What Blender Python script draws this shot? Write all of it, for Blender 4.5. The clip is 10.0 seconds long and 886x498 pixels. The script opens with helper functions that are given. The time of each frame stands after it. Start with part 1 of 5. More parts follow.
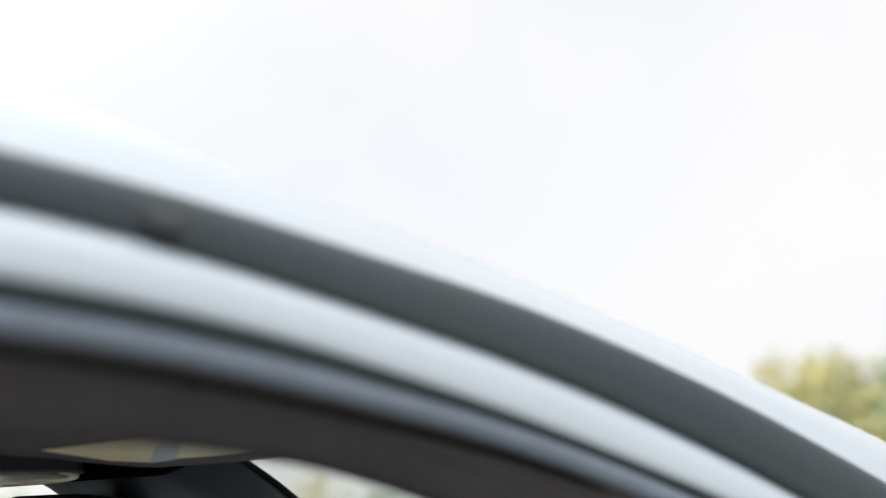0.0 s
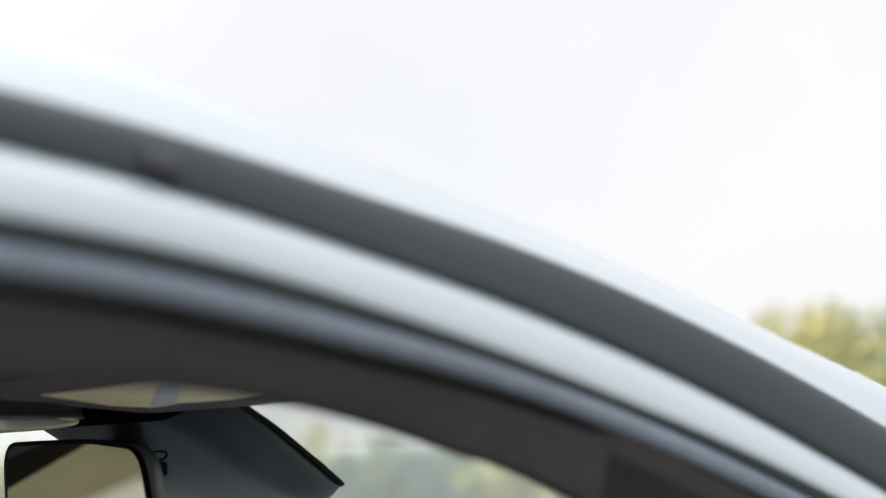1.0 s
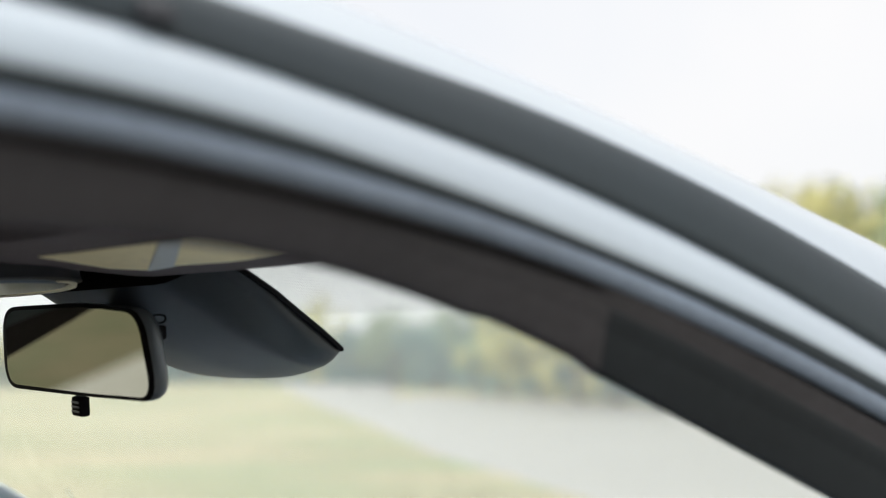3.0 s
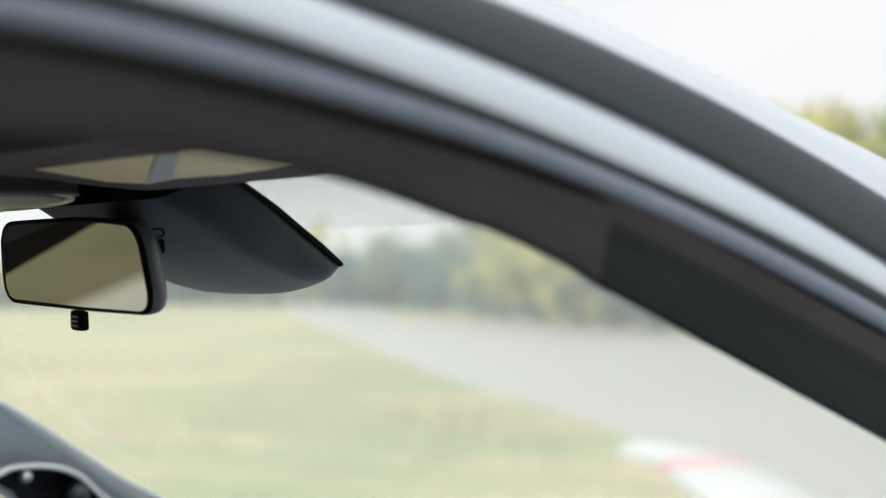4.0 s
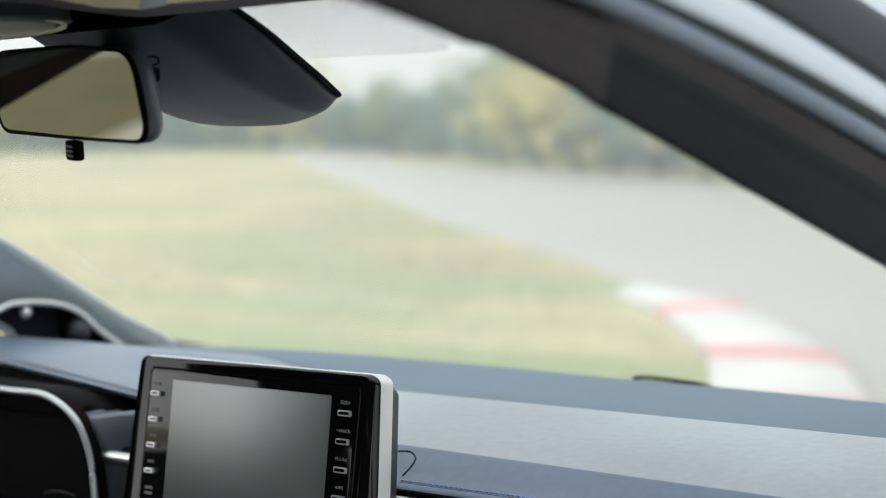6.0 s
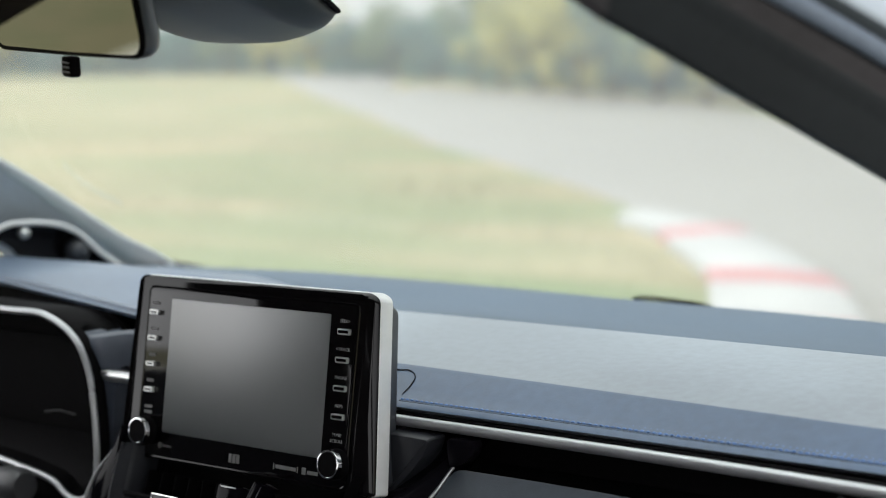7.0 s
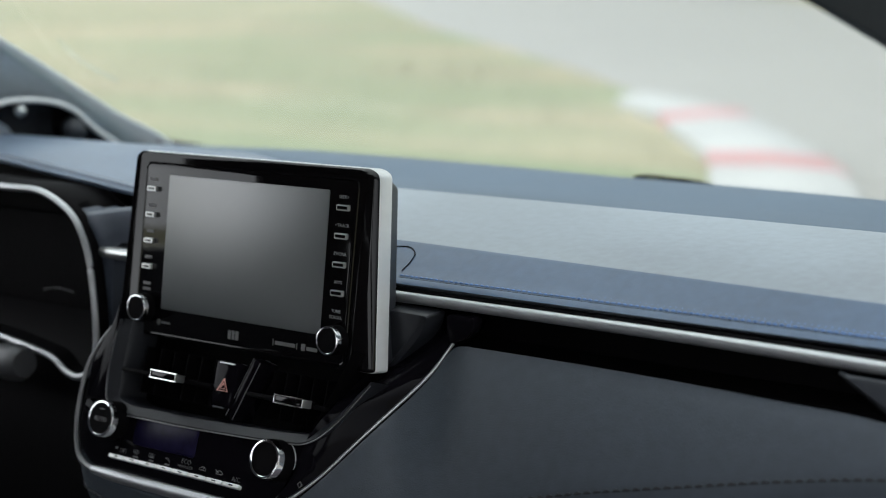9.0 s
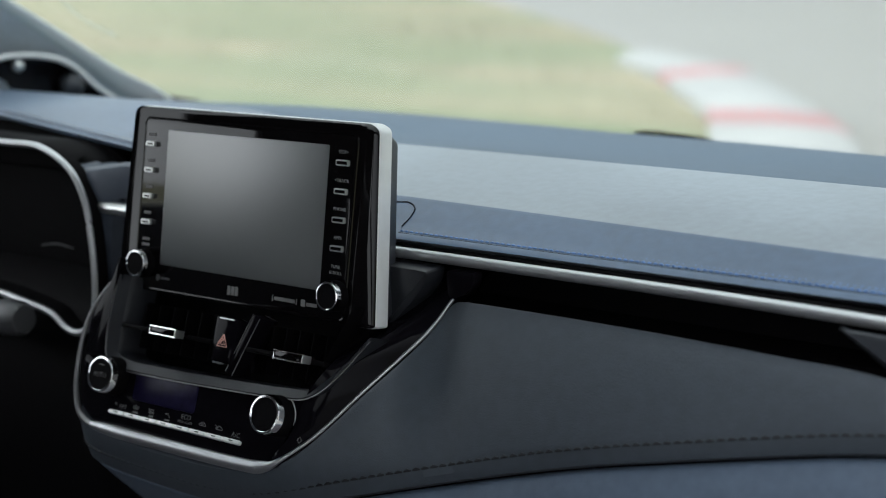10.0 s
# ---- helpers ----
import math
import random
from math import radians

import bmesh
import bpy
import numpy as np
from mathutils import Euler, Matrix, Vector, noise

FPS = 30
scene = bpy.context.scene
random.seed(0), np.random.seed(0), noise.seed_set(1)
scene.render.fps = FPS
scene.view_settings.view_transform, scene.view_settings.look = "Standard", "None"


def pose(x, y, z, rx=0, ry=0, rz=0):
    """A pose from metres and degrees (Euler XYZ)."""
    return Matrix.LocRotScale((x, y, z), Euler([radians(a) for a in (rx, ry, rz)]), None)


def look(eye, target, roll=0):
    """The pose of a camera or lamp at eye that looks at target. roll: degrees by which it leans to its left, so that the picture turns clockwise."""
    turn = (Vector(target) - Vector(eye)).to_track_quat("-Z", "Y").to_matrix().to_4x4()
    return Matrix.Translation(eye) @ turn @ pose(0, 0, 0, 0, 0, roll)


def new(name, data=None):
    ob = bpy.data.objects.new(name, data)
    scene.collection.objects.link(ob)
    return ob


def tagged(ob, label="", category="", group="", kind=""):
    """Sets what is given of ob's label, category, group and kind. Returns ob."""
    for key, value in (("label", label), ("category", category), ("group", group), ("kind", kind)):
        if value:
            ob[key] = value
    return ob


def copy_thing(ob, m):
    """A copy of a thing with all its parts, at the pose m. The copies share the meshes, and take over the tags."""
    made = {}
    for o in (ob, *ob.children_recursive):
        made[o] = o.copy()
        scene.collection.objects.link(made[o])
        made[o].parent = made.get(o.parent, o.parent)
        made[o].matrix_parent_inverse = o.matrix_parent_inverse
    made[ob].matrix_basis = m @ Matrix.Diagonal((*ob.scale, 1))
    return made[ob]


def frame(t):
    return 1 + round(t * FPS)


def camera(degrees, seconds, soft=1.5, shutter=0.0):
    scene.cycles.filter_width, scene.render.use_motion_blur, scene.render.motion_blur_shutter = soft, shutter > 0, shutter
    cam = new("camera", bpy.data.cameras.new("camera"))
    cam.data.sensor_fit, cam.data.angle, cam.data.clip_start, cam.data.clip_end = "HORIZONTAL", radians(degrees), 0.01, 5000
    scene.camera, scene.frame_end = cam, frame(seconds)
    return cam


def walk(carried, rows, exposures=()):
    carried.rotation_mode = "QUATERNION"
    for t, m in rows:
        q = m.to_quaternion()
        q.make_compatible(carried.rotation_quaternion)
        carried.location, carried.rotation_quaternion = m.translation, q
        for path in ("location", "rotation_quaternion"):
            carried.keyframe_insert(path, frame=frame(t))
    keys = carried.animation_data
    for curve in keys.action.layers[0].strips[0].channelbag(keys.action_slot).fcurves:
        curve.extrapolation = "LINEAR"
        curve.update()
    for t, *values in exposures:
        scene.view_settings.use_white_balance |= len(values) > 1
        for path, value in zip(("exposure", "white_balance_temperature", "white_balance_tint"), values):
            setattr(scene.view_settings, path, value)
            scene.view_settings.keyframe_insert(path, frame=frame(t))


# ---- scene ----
# Camera: a tilt down beside the open front passenger door, with a small drop and slide.
cam = camera(29.3, 10.0, soft=1.1)
cam.data.dof.use_dof, cam.data.dof.focus_distance, cam.data.dof.aperture_fstop = True, 1.25, 4.6
PITCH = [(0, 9.365), (0.5, 8.583), (1, 7.721), (1.5, 6.986), (2, 5.963), (2.5, 4.771), (3.8, 1.557), (4, 0.974),
         (4.5, -0.549), (5, -1.824), (5.5, -3.001), (6.8, -6.275), (7, -6.775), (7.5, -7.827), (8, -8.946),
         (8.5, -9.921), (9, -10.668), (9.5, -11.536), (10, -12.074)]


def stand(pitch):
    s = radians(pitch) + 0.1
    return (pose(0.9545 + 0.0993 * s, -0.9328 - 0.1129 * s, 1.2348 + 0.1226 * s, 90 + pitch, 0, 38.747 - 1.708 * s)
            @ pose(0, 0, 0, 0, 0, -1.906 - 0.4 * s))


walk(cam, [(t, stand(p)) for t, p in PITCH], exposures=[(0, 0.53, 6330, 10), (4.5, 0.495, 6260, 9.5), (8, 0.40, 6130, 8), (10, 0.26, 5900, 5.5)])

# World and sun: a bright, hazy day with the sun high behind the car, on the driver's side.
SUN = Vector((-0.30, -0.62, 0.80)).normalized()
world = bpy.data.worlds.new("sky")
scene.world = world
world.use_nodes = True
wn, wl = world.node_tree.nodes, world.node_tree.links
sky = wn.new("ShaderNodeTexSky")
sky.sky_type, sky.sun_disc = "NISHITA", False
sky.sun_elevation = math.asin(SUN.z)
sky.sun_rotation = math.atan2(SUN.x, SUN.y)
sky.air_density, sky.dust_density, sky.ozone_density = 1.0, 3.0, 1.0
haze = wn.new("ShaderNodeMix")
haze.data_type = "RGBA"
cloud = wn.new("ShaderNodeTexNoise")
cloud.inputs["Scale"].default_value, cloud.inputs["Detail"].default_value = 2.2, 5.0
ramp = wn.new("ShaderNodeMapRange")
ramp.inputs["From Min"].default_value, ramp.inputs["From Max"].default_value = 0.42, 0.60
ramp.inputs["To Min"].default_value, ramp.inputs["To Max"].default_value = 0.84, 1.0
coord = wn.new("ShaderNodeTexCoord")
wl.new(coord.outputs["Generated"], cloud.inputs["Vector"])
wl.new(cloud.outputs["Fac"], ramp.inputs["Value"])
wl.new(ramp.outputs["Result"], haze.inputs["Factor"])
wl.new(sky.outputs["Color"], haze.inputs["A"])
# thin cloud, brightest round the sun
toward = wn.new("ShaderNodeVectorMath")
toward.operation = "DOT_PRODUCT"
toward.inputs[1].default_value = SUN
wl.new(coord.outputs["Generated"], toward.inputs[0])
glow = wn.new("ShaderNodeMapRange")
glow.interpolation_type = "SMOOTHSTEP"
glow.inputs["From Min"].default_value, glow.inputs["From Max"].default_value = -0.05, 1.0
glow.inputs["To Min"].default_value, glow.inputs["To Max"].default_value = 4.6, 18.5
wl.new(toward.outputs["Value"], glow.inputs["Value"])
veil = wn.new("ShaderNodeVectorMath")
veil.operation = "SCALE"
veil.inputs[0].default_value = (1.02, 0.992, 0.968)
wl.new(glow.outputs["Result"], veil.inputs["Scale"])
wl.new(veil.outputs["Vector"], haze.inputs["B"])
wl.new(haze.outputs["Result"], wn["Background"].inputs["Color"])
wn["Background"].inputs["Strength"].default_value = 0.15
sun = new("sun", bpy.data.lights.new("sun", "SUN"))
sun.data.energy, sun.data.angle, sun.data.color = 1.3, radians(9.0), (1.0, 0.95, 0.86)
sun.matrix_basis = look((0, 0, 20), Vector((0, 0, 20)) - SUN)


# ---- materials ----
def mat(name, base, rough=0.5, metal=0.0, vary=0.12, scale=40.0, bump=0.0, bscale=900.0, coat=0.0, spec=0.5, rvary=0.1,
        tint=None):
    """A surface with broad and fine variation of colour and gloss, and a fine relief."""
    m = bpy.data.materials.new(name)
    m.use_nodes = True
    n, l = m.node_tree.nodes, m.node_tree.links
    p = n["Principled BSDF"]
    tc = n.new("ShaderNodeTexCoord")
    big, fine = n.new("ShaderNodeTexNoise"), n.new("ShaderNodeTexNoise")
    big.inputs["Scale"].default_value, big.inputs["Detail"].default_value = scale * 0.15, 4
    fine.inputs["Scale"].default_value, fine.inputs["Detail"].default_value = scale * 3, 3
    for t in (big, fine):
        l.new(tc.outputs["Object"], t.inputs["Vector"])
    add = n.new("ShaderNodeMath")
    add.operation = "ADD"
    l.new(big.outputs["Fac"], add.inputs[0])
    l.new(fine.outputs["Fac"], add.inputs[1])
    mr = n.new("ShaderNodeMapRange")
    mr.inputs["From Min"].default_value, mr.inputs["From Max"].default_value = 0.7, 1.3
    l.new(add.outputs[0], mr.inputs["Value"])
    mx = n.new("ShaderNodeMix")
    mx.data_type = "RGBA"
    l.new(mr.outputs["Result"], mx.inputs["Factor"])
    other = tint or base
    mx.inputs["A"].default_value = (*[c * (1 - vary) for c in base], 1)
    mx.inputs["B"].default_value = (*[min(1, c * (1 + vary)) for c in other], 1)
    l.new(mx.outputs["Result"], p.inputs["Base Color"])
    rr = n.new("ShaderNodeMapRange")
    rr.inputs["To Min"].default_value, rr.inputs["To Max"].default_value = rough * (1 - rvary), min(1, rough * (1 + rvary))
    l.new(big.outputs["Fac"], rr.inputs["Value"])
    l.new(rr.outputs["Result"], p.inputs["Roughness"])
    p.inputs["Metallic"].default_value = metal
    p.inputs["Specular IOR Level"].default_value = spec
    p.inputs["Coat Weight"].default_value = coat
    p.inputs["Coat Roughness"].default_value = 0.04
    if bump:
        g = n.new("ShaderNodeTexNoise")
        g.inputs["Scale"].default_value, g.inputs["Detail"].default_value = bscale, 2
        l.new(tc.outputs["Object"], g.inputs["Vector"])
        b = n.new("ShaderNodeBump")
        b.inputs["Strength"].default_value, b.inputs["Distance"].default_value = bump, 0.0006
        l.new(g.outputs["Fac"], b.inputs["Height"])
        l.new(b.outputs["Normal"], p.inputs["Normal"])
    return m


def glass_mat(least, most, name):
    m = bpy.data.materials.new(name)
    m.use_nodes = True
    n, l = m.node_tree.nodes, m.node_tree.links
    out = n["Material Output"]
    n.remove(n["Principled BSDF"])
    tr, gl, du = n.new("ShaderNodeBsdfTransparent"), n.new("ShaderNodeBsdfGlossy"), n.new("ShaderNodeBsdfTranslucent")
    tr.inputs["Color"].default_value = (0.90, 0.95, 0.92, 1)
    gl.inputs["Roughness"].default_value = 0.02
    du.inputs["Color"].default_value = (0.72, 0.73, 0.72, 1)
    lw, fr = n.new("ShaderNodeLayerWeight"), n.new("ShaderNodeMath")
    fr.operation = "POWER"
    fr.inputs[1].default_value = 7.0
    l.new(lw.outputs["Facing"], fr.inputs[0])
    a, b = n.new("ShaderNodeMixShader"), n.new("ShaderNodeMixShader")
    noise_t, mr = n.new("ShaderNodeTexNoise"), n.new("ShaderNodeMapRange")
    tc = n.new("ShaderNodeTexCoord")
    l.new(tc.outputs["Object"], noise_t.inputs["Vector"])
    noise_t.inputs["Scale"].default_value, noise_t.inputs["Detail"].default_value = 7.0, 6.0
    mr.inputs["To Min"].default_value, mr.inputs["To Max"].default_value = least, most
    l.new(noise_t.outputs["Fac"], mr.inputs["Value"])
    l.new(mr.outputs["Result"], b.inputs["Fac"])
    l.new(fr.outputs[0], a.inputs["Fac"])
    l.new(tr.outputs[0], a.inputs[1])
    l.new(gl.outputs[0], a.inputs[2])
    l.new(a.outputs[0], b.inputs[1])
    l.new(du.outputs[0], b.inputs[2])
    l.new(b.outputs[0], out.inputs["Surface"])
    return m


WHITE = mat("white_paint", (0.345, 0.400, 0.445), 0.30, vary=0.02, coat=0.8)
MOULD = mat("satin_black_moulding", (0.0185, 0.0275, 0.0330), 0.5, vary=0.1, spec=0.4)
# bluish base puts the sky's highlight on black rubber into the colour
RUBBERLIT = mat("sky_lit_rubber", (0.142, 0.176, 0.224), 0.40, vary=0.15, bump=0.2, bscale=600)
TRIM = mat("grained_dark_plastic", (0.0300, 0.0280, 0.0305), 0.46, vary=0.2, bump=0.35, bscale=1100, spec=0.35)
# darker copy of the trim, for weaker reflections low on the pillar
TRIMDIM = mat("dimmed_pillar_plastic", (0.0112, 0.0145, 0.0165), 0.48, vary=0.15, bump=0.3, bscale=1100, spec=0.2)
CLOTH = mat("headliner_cloth", (0.132, 0.120, 0.132), 0.9, vary=0.15, bump=0.5, bscale=1500, spec=0.2)
# one pad skin in copies: lit top, shaded front roll, dimmer far slope
SKINLIT = mat("lit_dash_skin", (0.160, 0.194, 0.228), 0.30, vary=0.18, bump=0.04, bscale=800, spec=0.95, rvary=0.18)
SKINLIT.node_tree.nodes["Principled BSDF"].inputs["IOR"].default_value = 1.75
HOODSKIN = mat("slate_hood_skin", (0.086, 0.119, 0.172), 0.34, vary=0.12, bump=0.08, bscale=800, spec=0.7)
SKINSHADED = mat("shaded_dash_skin", (0.048, 0.084, 0.148), 0.34, vary=0.14, bump=0.25, bscale=800, spec=0.45)
SKINFAR = mat("dim_far_dash_skin", (0.078, 0.108, 0.146), 0.6, vary=0.08, bump=0.3, bscale=1000, spec=0.25)
PANEL = mat("charcoal_skin", (0.040, 0.049, 0.062), 0.5, vary=0.12, bump=0.5, bscale=900)
LOWER = mat("slate_skin", (0.080, 0.106, 0.150), 0.48, vary=0.12, bump=0.5, bscale=900)
DIMSATIN = mat("dim_satin", (0.17, 0.17, 0.175), 0.4, metal=0.7, vary=0.05)
STRIP = mat("satin_grey_strip", (0.42, 0.43, 0.44), 0.42, metal=0.9, vary=0.04)
FRAME = mat("silver_frame_paint", (0.74, 0.75, 0.74), 0.33, metal=0.35, vary=0.04)
SILVER = mat("satin_silver", (0.60, 0.61, 0.60), 0.30, metal=0.9, vary=0.04)
CHROME = mat("chrome", (0.72, 0.72, 0.73), 0.12, metal=1.0, vary=0.03)
PIANO = mat("piano_black", (0.004, 0.0035, 0.004), 0.06, vary=0.1, spec=0.24)
PIANOLOW = mat("gloss_black_panel", (0.004, 0.0035, 0.005), 0.08, vary=0.1, spec=0.05)
# far blacker than plastic: deep shade of gaps and recesses is put in
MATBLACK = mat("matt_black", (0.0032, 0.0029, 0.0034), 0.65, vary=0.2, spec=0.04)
SCREEN = mat("screen_glass", (0.027, 0.034, 0.036), 0.40, vary=0.05, spec=1.0)
SCREEN.node_tree.nodes["Principled BSDF"].inputs["IOR"].default_value = 1.85
LIP = mat("grey_satin_plastic", (0.025, 0.028, 0.034), 0.45, vary=0.08, bump=0.2)
STALK = mat("stalk_plastic", (0.040, 0.041, 0.044), 0.45, vary=0.08, bump=0.2)
# pale base stands in for windscreen light on the driver's pillar
PILLAR = mat("lightened_grey_plastic", (0.50, 0.56, 0.60), 0.5, vary=0.08, bump=0.25)
FASCIA = mat("slate_fascia_plastic", (0.052, 0.063, 0.086), 0.5, vary=0.08, bump=0.25)
MIRROR = mat("mirror_silver", (0.142, 0.143, 0.110), 0.01, metal=1.0, vary=0.01)
VENTLIP = mat("dark_satin_lip", (0.0135, 0.0145, 0.018), 0.42, vary=0.08, bump=0.2, spec=0.35)
HOUSING = mat("mirror_housing_plastic", (0.058, 0.067, 0.076), 0.36, vary=0.08, bump=0.2, bscale=1200)
COVERBLACK = mat("grained_black_cover", (0.0080, 0.0105, 0.0125), 0.42, vary=0.1, bump=0.4, bscale=1200, spec=0.3)
PRINT = mat("pale_print", (0.30, 0.31, 0.31), 0.6, vary=0.05)
FAINT = mat("faint_print", (0.12, 0.12, 0.12), 0.6, vary=0.05)
REDPRINT = mat("red_print", (0.72, 0.40, 0.34), 0.6, vary=0.05)
THREAD = mat("blue_thread", (0.13, 0.235, 0.50), 0.7, vary=0.2)
DARKTHREAD = mat("dark_thread", (0.006, 0.007, 0.010), 0.7, vary=0.2)
BEIGE = mat("beige_label", (0.90, 0.83, 0.55), 0.6, vary=0.1)
LENSWHITE = mat("lamp_lens", (0.74, 0.71, 0.56), 0.3, vary=0.05)
LCD = mat("dim_display", (0.007, 0.0055, 0.022), 0.3, vary=0.5, spec=0.1)
FRIT = mat("ceramic_dots", (0.06, 0.06, 0.06), 0.5)
# beside dust, the translucent share is haze added for veiling glare
GLASS = glass_mat(0.085, 0.13, "dusty_hazy_glass")
DUST = glass_mat(0.19, 0.28, "dust_film")
GRASS = mat("dry_grass", (0.222, 0.204, 0.122), 0.95, vary=0.14, scale=0.9, spec=0.1, tint=(0.310, 0.270, 0.178))


def patch_green(m, green):
    """Greener growth in long uneven patches, over the material's own colours."""
    n, l = m.node_tree.nodes, m.node_tree.links
    p = n["Principled BSDF"]
    was = p.inputs["Base Color"].links[0].from_socket
    geo, turn, nt, mr, mx = (n.new(k) for k in ("ShaderNodeNewGeometry", "ShaderNodeMapping", "ShaderNodeTexNoise", "ShaderNodeMapRange", "ShaderNodeMix"))
    turn.inputs["Rotation"].default_value = (0, 0, radians(-38))
    turn.inputs["Scale"].default_value = (0.16, 0.55, 1.0)
    nt.inputs["Scale"].default_value, nt.inputs["Detail"].default_value = 1.0, 3.0
    mr.inputs["From Min"].default_value, mr.inputs["From Max"].default_value = 0.45, 0.66
    mx.data_type = "RGBA"
    mx.inputs["B"].default_value = (*green, 1)
    l.new(geo.outputs["Position"], turn.inputs["Vector"])
    l.new(turn.outputs["Vector"], nt.inputs["Vector"])
    l.new(nt.outputs["Fac"], mr.inputs["Value"])
    l.new(mr.outputs["Result"], mx.inputs["Factor"])
    l.new(was, mx.inputs["A"])
    l.new(mx.outputs["Result"], p.inputs["Base Color"])


patch_green(GRASS, (0.156, 0.194, 0.104))
STRAW = mat("pale_straw", (0.30, 0.30, 0.225), 0.95, vary=0.15, scale=3, spec=0.1)
DRYGRASS = mat("yellow_dry_grass", (0.34, 0.285, 0.135), 0.95, vary=0.2, scale=2, spec=0.1)
BLADES = mat("grass_blades", (0.232, 0.216, 0.130), 0.8, vary=0.12, scale=0.9, spec=0.2, tint=(0.318, 0.280, 0.184))
patch_green(BLADES, (0.166, 0.204, 0.110))
TARMAC = mat("pale_tarmac", (0.205, 0.197, 0.178), 0.52, vary=0.12, scale=2, spec=0.75)
KERBWHITE = mat("kerb_white", (0.345, 0.345, 0.338), 0.7, vary=0.14, scale=8)
# made-up bright surface, only for the reflection in the rear-view mirror
PATCHWHITE = mat("mirror_patch_white", (0.80, 0.79, 0.76), 0.9, vary=0.06, scale=2, spec=0.2)
KERBRED = mat("kerb_red", (0.36, 0.175, 0.175), 0.7, vary=0.15, scale=8)
BARK = mat("bark", (0.10, 0.08, 0.06), 0.9, vary=0.3, scale=20)
# leaf greens lifted, the deep one blued: haze is put into the colour
LEAF = mat("haze_lifted_leaf", (0.175, 0.230, 0.155), 0.7, vary=0.25, scale=6, spec=0.2, tint=(0.24, 0.285, 0.185))
LEAFGOLD = mat("golden_leaf", (0.335, 0.335, 0.155), 0.7, vary=0.2, scale=6, spec=0.2, tint=(0.41, 0.385, 0.175))
LEAFDEEP = mat("haze_blued_leaf", (0.130, 0.190, 0.170), 0.7, vary=0.25, scale=6, spec=0.2)


# ---- makers ----
def part(name, bm, material, parent, label="", kind="", smooth=True, at=None):
    """One bmesh as one mesh object under a thing or a part."""
    me = bpy.data.meshes.new(name)
    bmesh.ops.recalc_face_normals(bm, faces=bm.faces)
    bm.to_mesh(me)
    bm.free()
    for m in (material if isinstance(material, (list, tuple)) else [material]):
        me.materials.append(m)
    if smooth:
        me.polygons.foreach_set("use_smooth", [True] * len(me.polygons))
        me.set_sharp_from_angle(angle=radians(38))
    return put(name, me, parent, label, kind, at)


def put(name, me, parent, label="", kind="", at=None):
    ob = new(name, me)
    ob.parent = parent
    if at is None and parent is not None:
        at = Matrix()
    if at is not None:
        base = parent.matrix_basis if parent is not None else Matrix()
        if parent is not None and parent.parent is not None:
            base = parent.parent.matrix_basis @ base
        ob.matrix_basis = base.inverted() @ at
    return tagged(ob, label=label, kind=kind)


def curve(points, n=40):
    """Points along a smooth line through the given ones."""
    ps = [Vector(p) for p in points]
    ps = [ps[0] * 2 - ps[1], *ps, ps[-1] * 2 - ps[-2]]
    out = []
    seg = len(ps) - 3
    for i in range(n):
        s = i / (n - 1) * seg
        k = min(int(s), seg - 1)
        t = s - k
        a, b, c, d = ps[k:k + 4]
        out.append(0.5 * (2 * b + (c - a) * t + (2 * a - 5 * b + 4 * c - d) * t * t + (3 * b - a - 3 * c + d) * t ** 3))
    return out


def grid(rows, closed=False):
    bm = bmesh.new()
    vs = [[bm.verts.new(p) for p in r] for r in rows]
    for a, b in zip(vs, vs[1:]):
        n = len(a)
        for i in range(n if closed else n - 1):
            bm.faces.new((a[i], a[(i + 1) % n], b[(i + 1) % n], b[i]))
    return bm


def cap(bm, ring):
    bm.verts.ensure_lookup_table()
    bm.faces.new([bm.verts[i] for i in ring])


def tube(path, r, n=10, flat=1.0, taper=None, up=Vector((0, 0, 1))):
    """A round or flattened rod along a line, with closed ends."""
    rows = []
    for i, p in enumerate(path):
        t = (path[min(i + 1, len(path) - 1)] - path[max(i - 1, 0)]).normalized()
        s = t.cross(up).normalized() if abs(t.dot(up)) < 0.98 else t.cross(Vector((0, 1, 0))).normalized()
        w = s.cross(t)
        k = r * (taper(i / (len(path) - 1)) if taper else 1)
        rows.append([p + s * math.cos(a) * k + w * math.sin(a) * k * flat for a in [2 * math.pi * j / n for j in range(n)]])
    bm = grid(rows, True)
    m = len(rows)
    cap(bm, range(n))
    cap(bm, range((m - 1) * n, m * n))
    return bm


def rounded(points, r, n=5):
    """A polygon with its corners rounded."""
    out = []
    k = len(points)
    for i in range(k):
        p, a, b = Vector(points[i]), Vector(points[i - 1]), Vector(points[(i + 1) % k])
        da, db = (a - p), (b - p)
        q = min(r, da.length * 0.45, db.length * 0.45)
        s, e = p + da.normalized() * q, p + db.normalized() * q
        for j in range(n + 1):
            t = j / n
            out.append(s * (1 - t) ** 2 + p * 2 * t * (1 - t) + e * t * t)
    return out


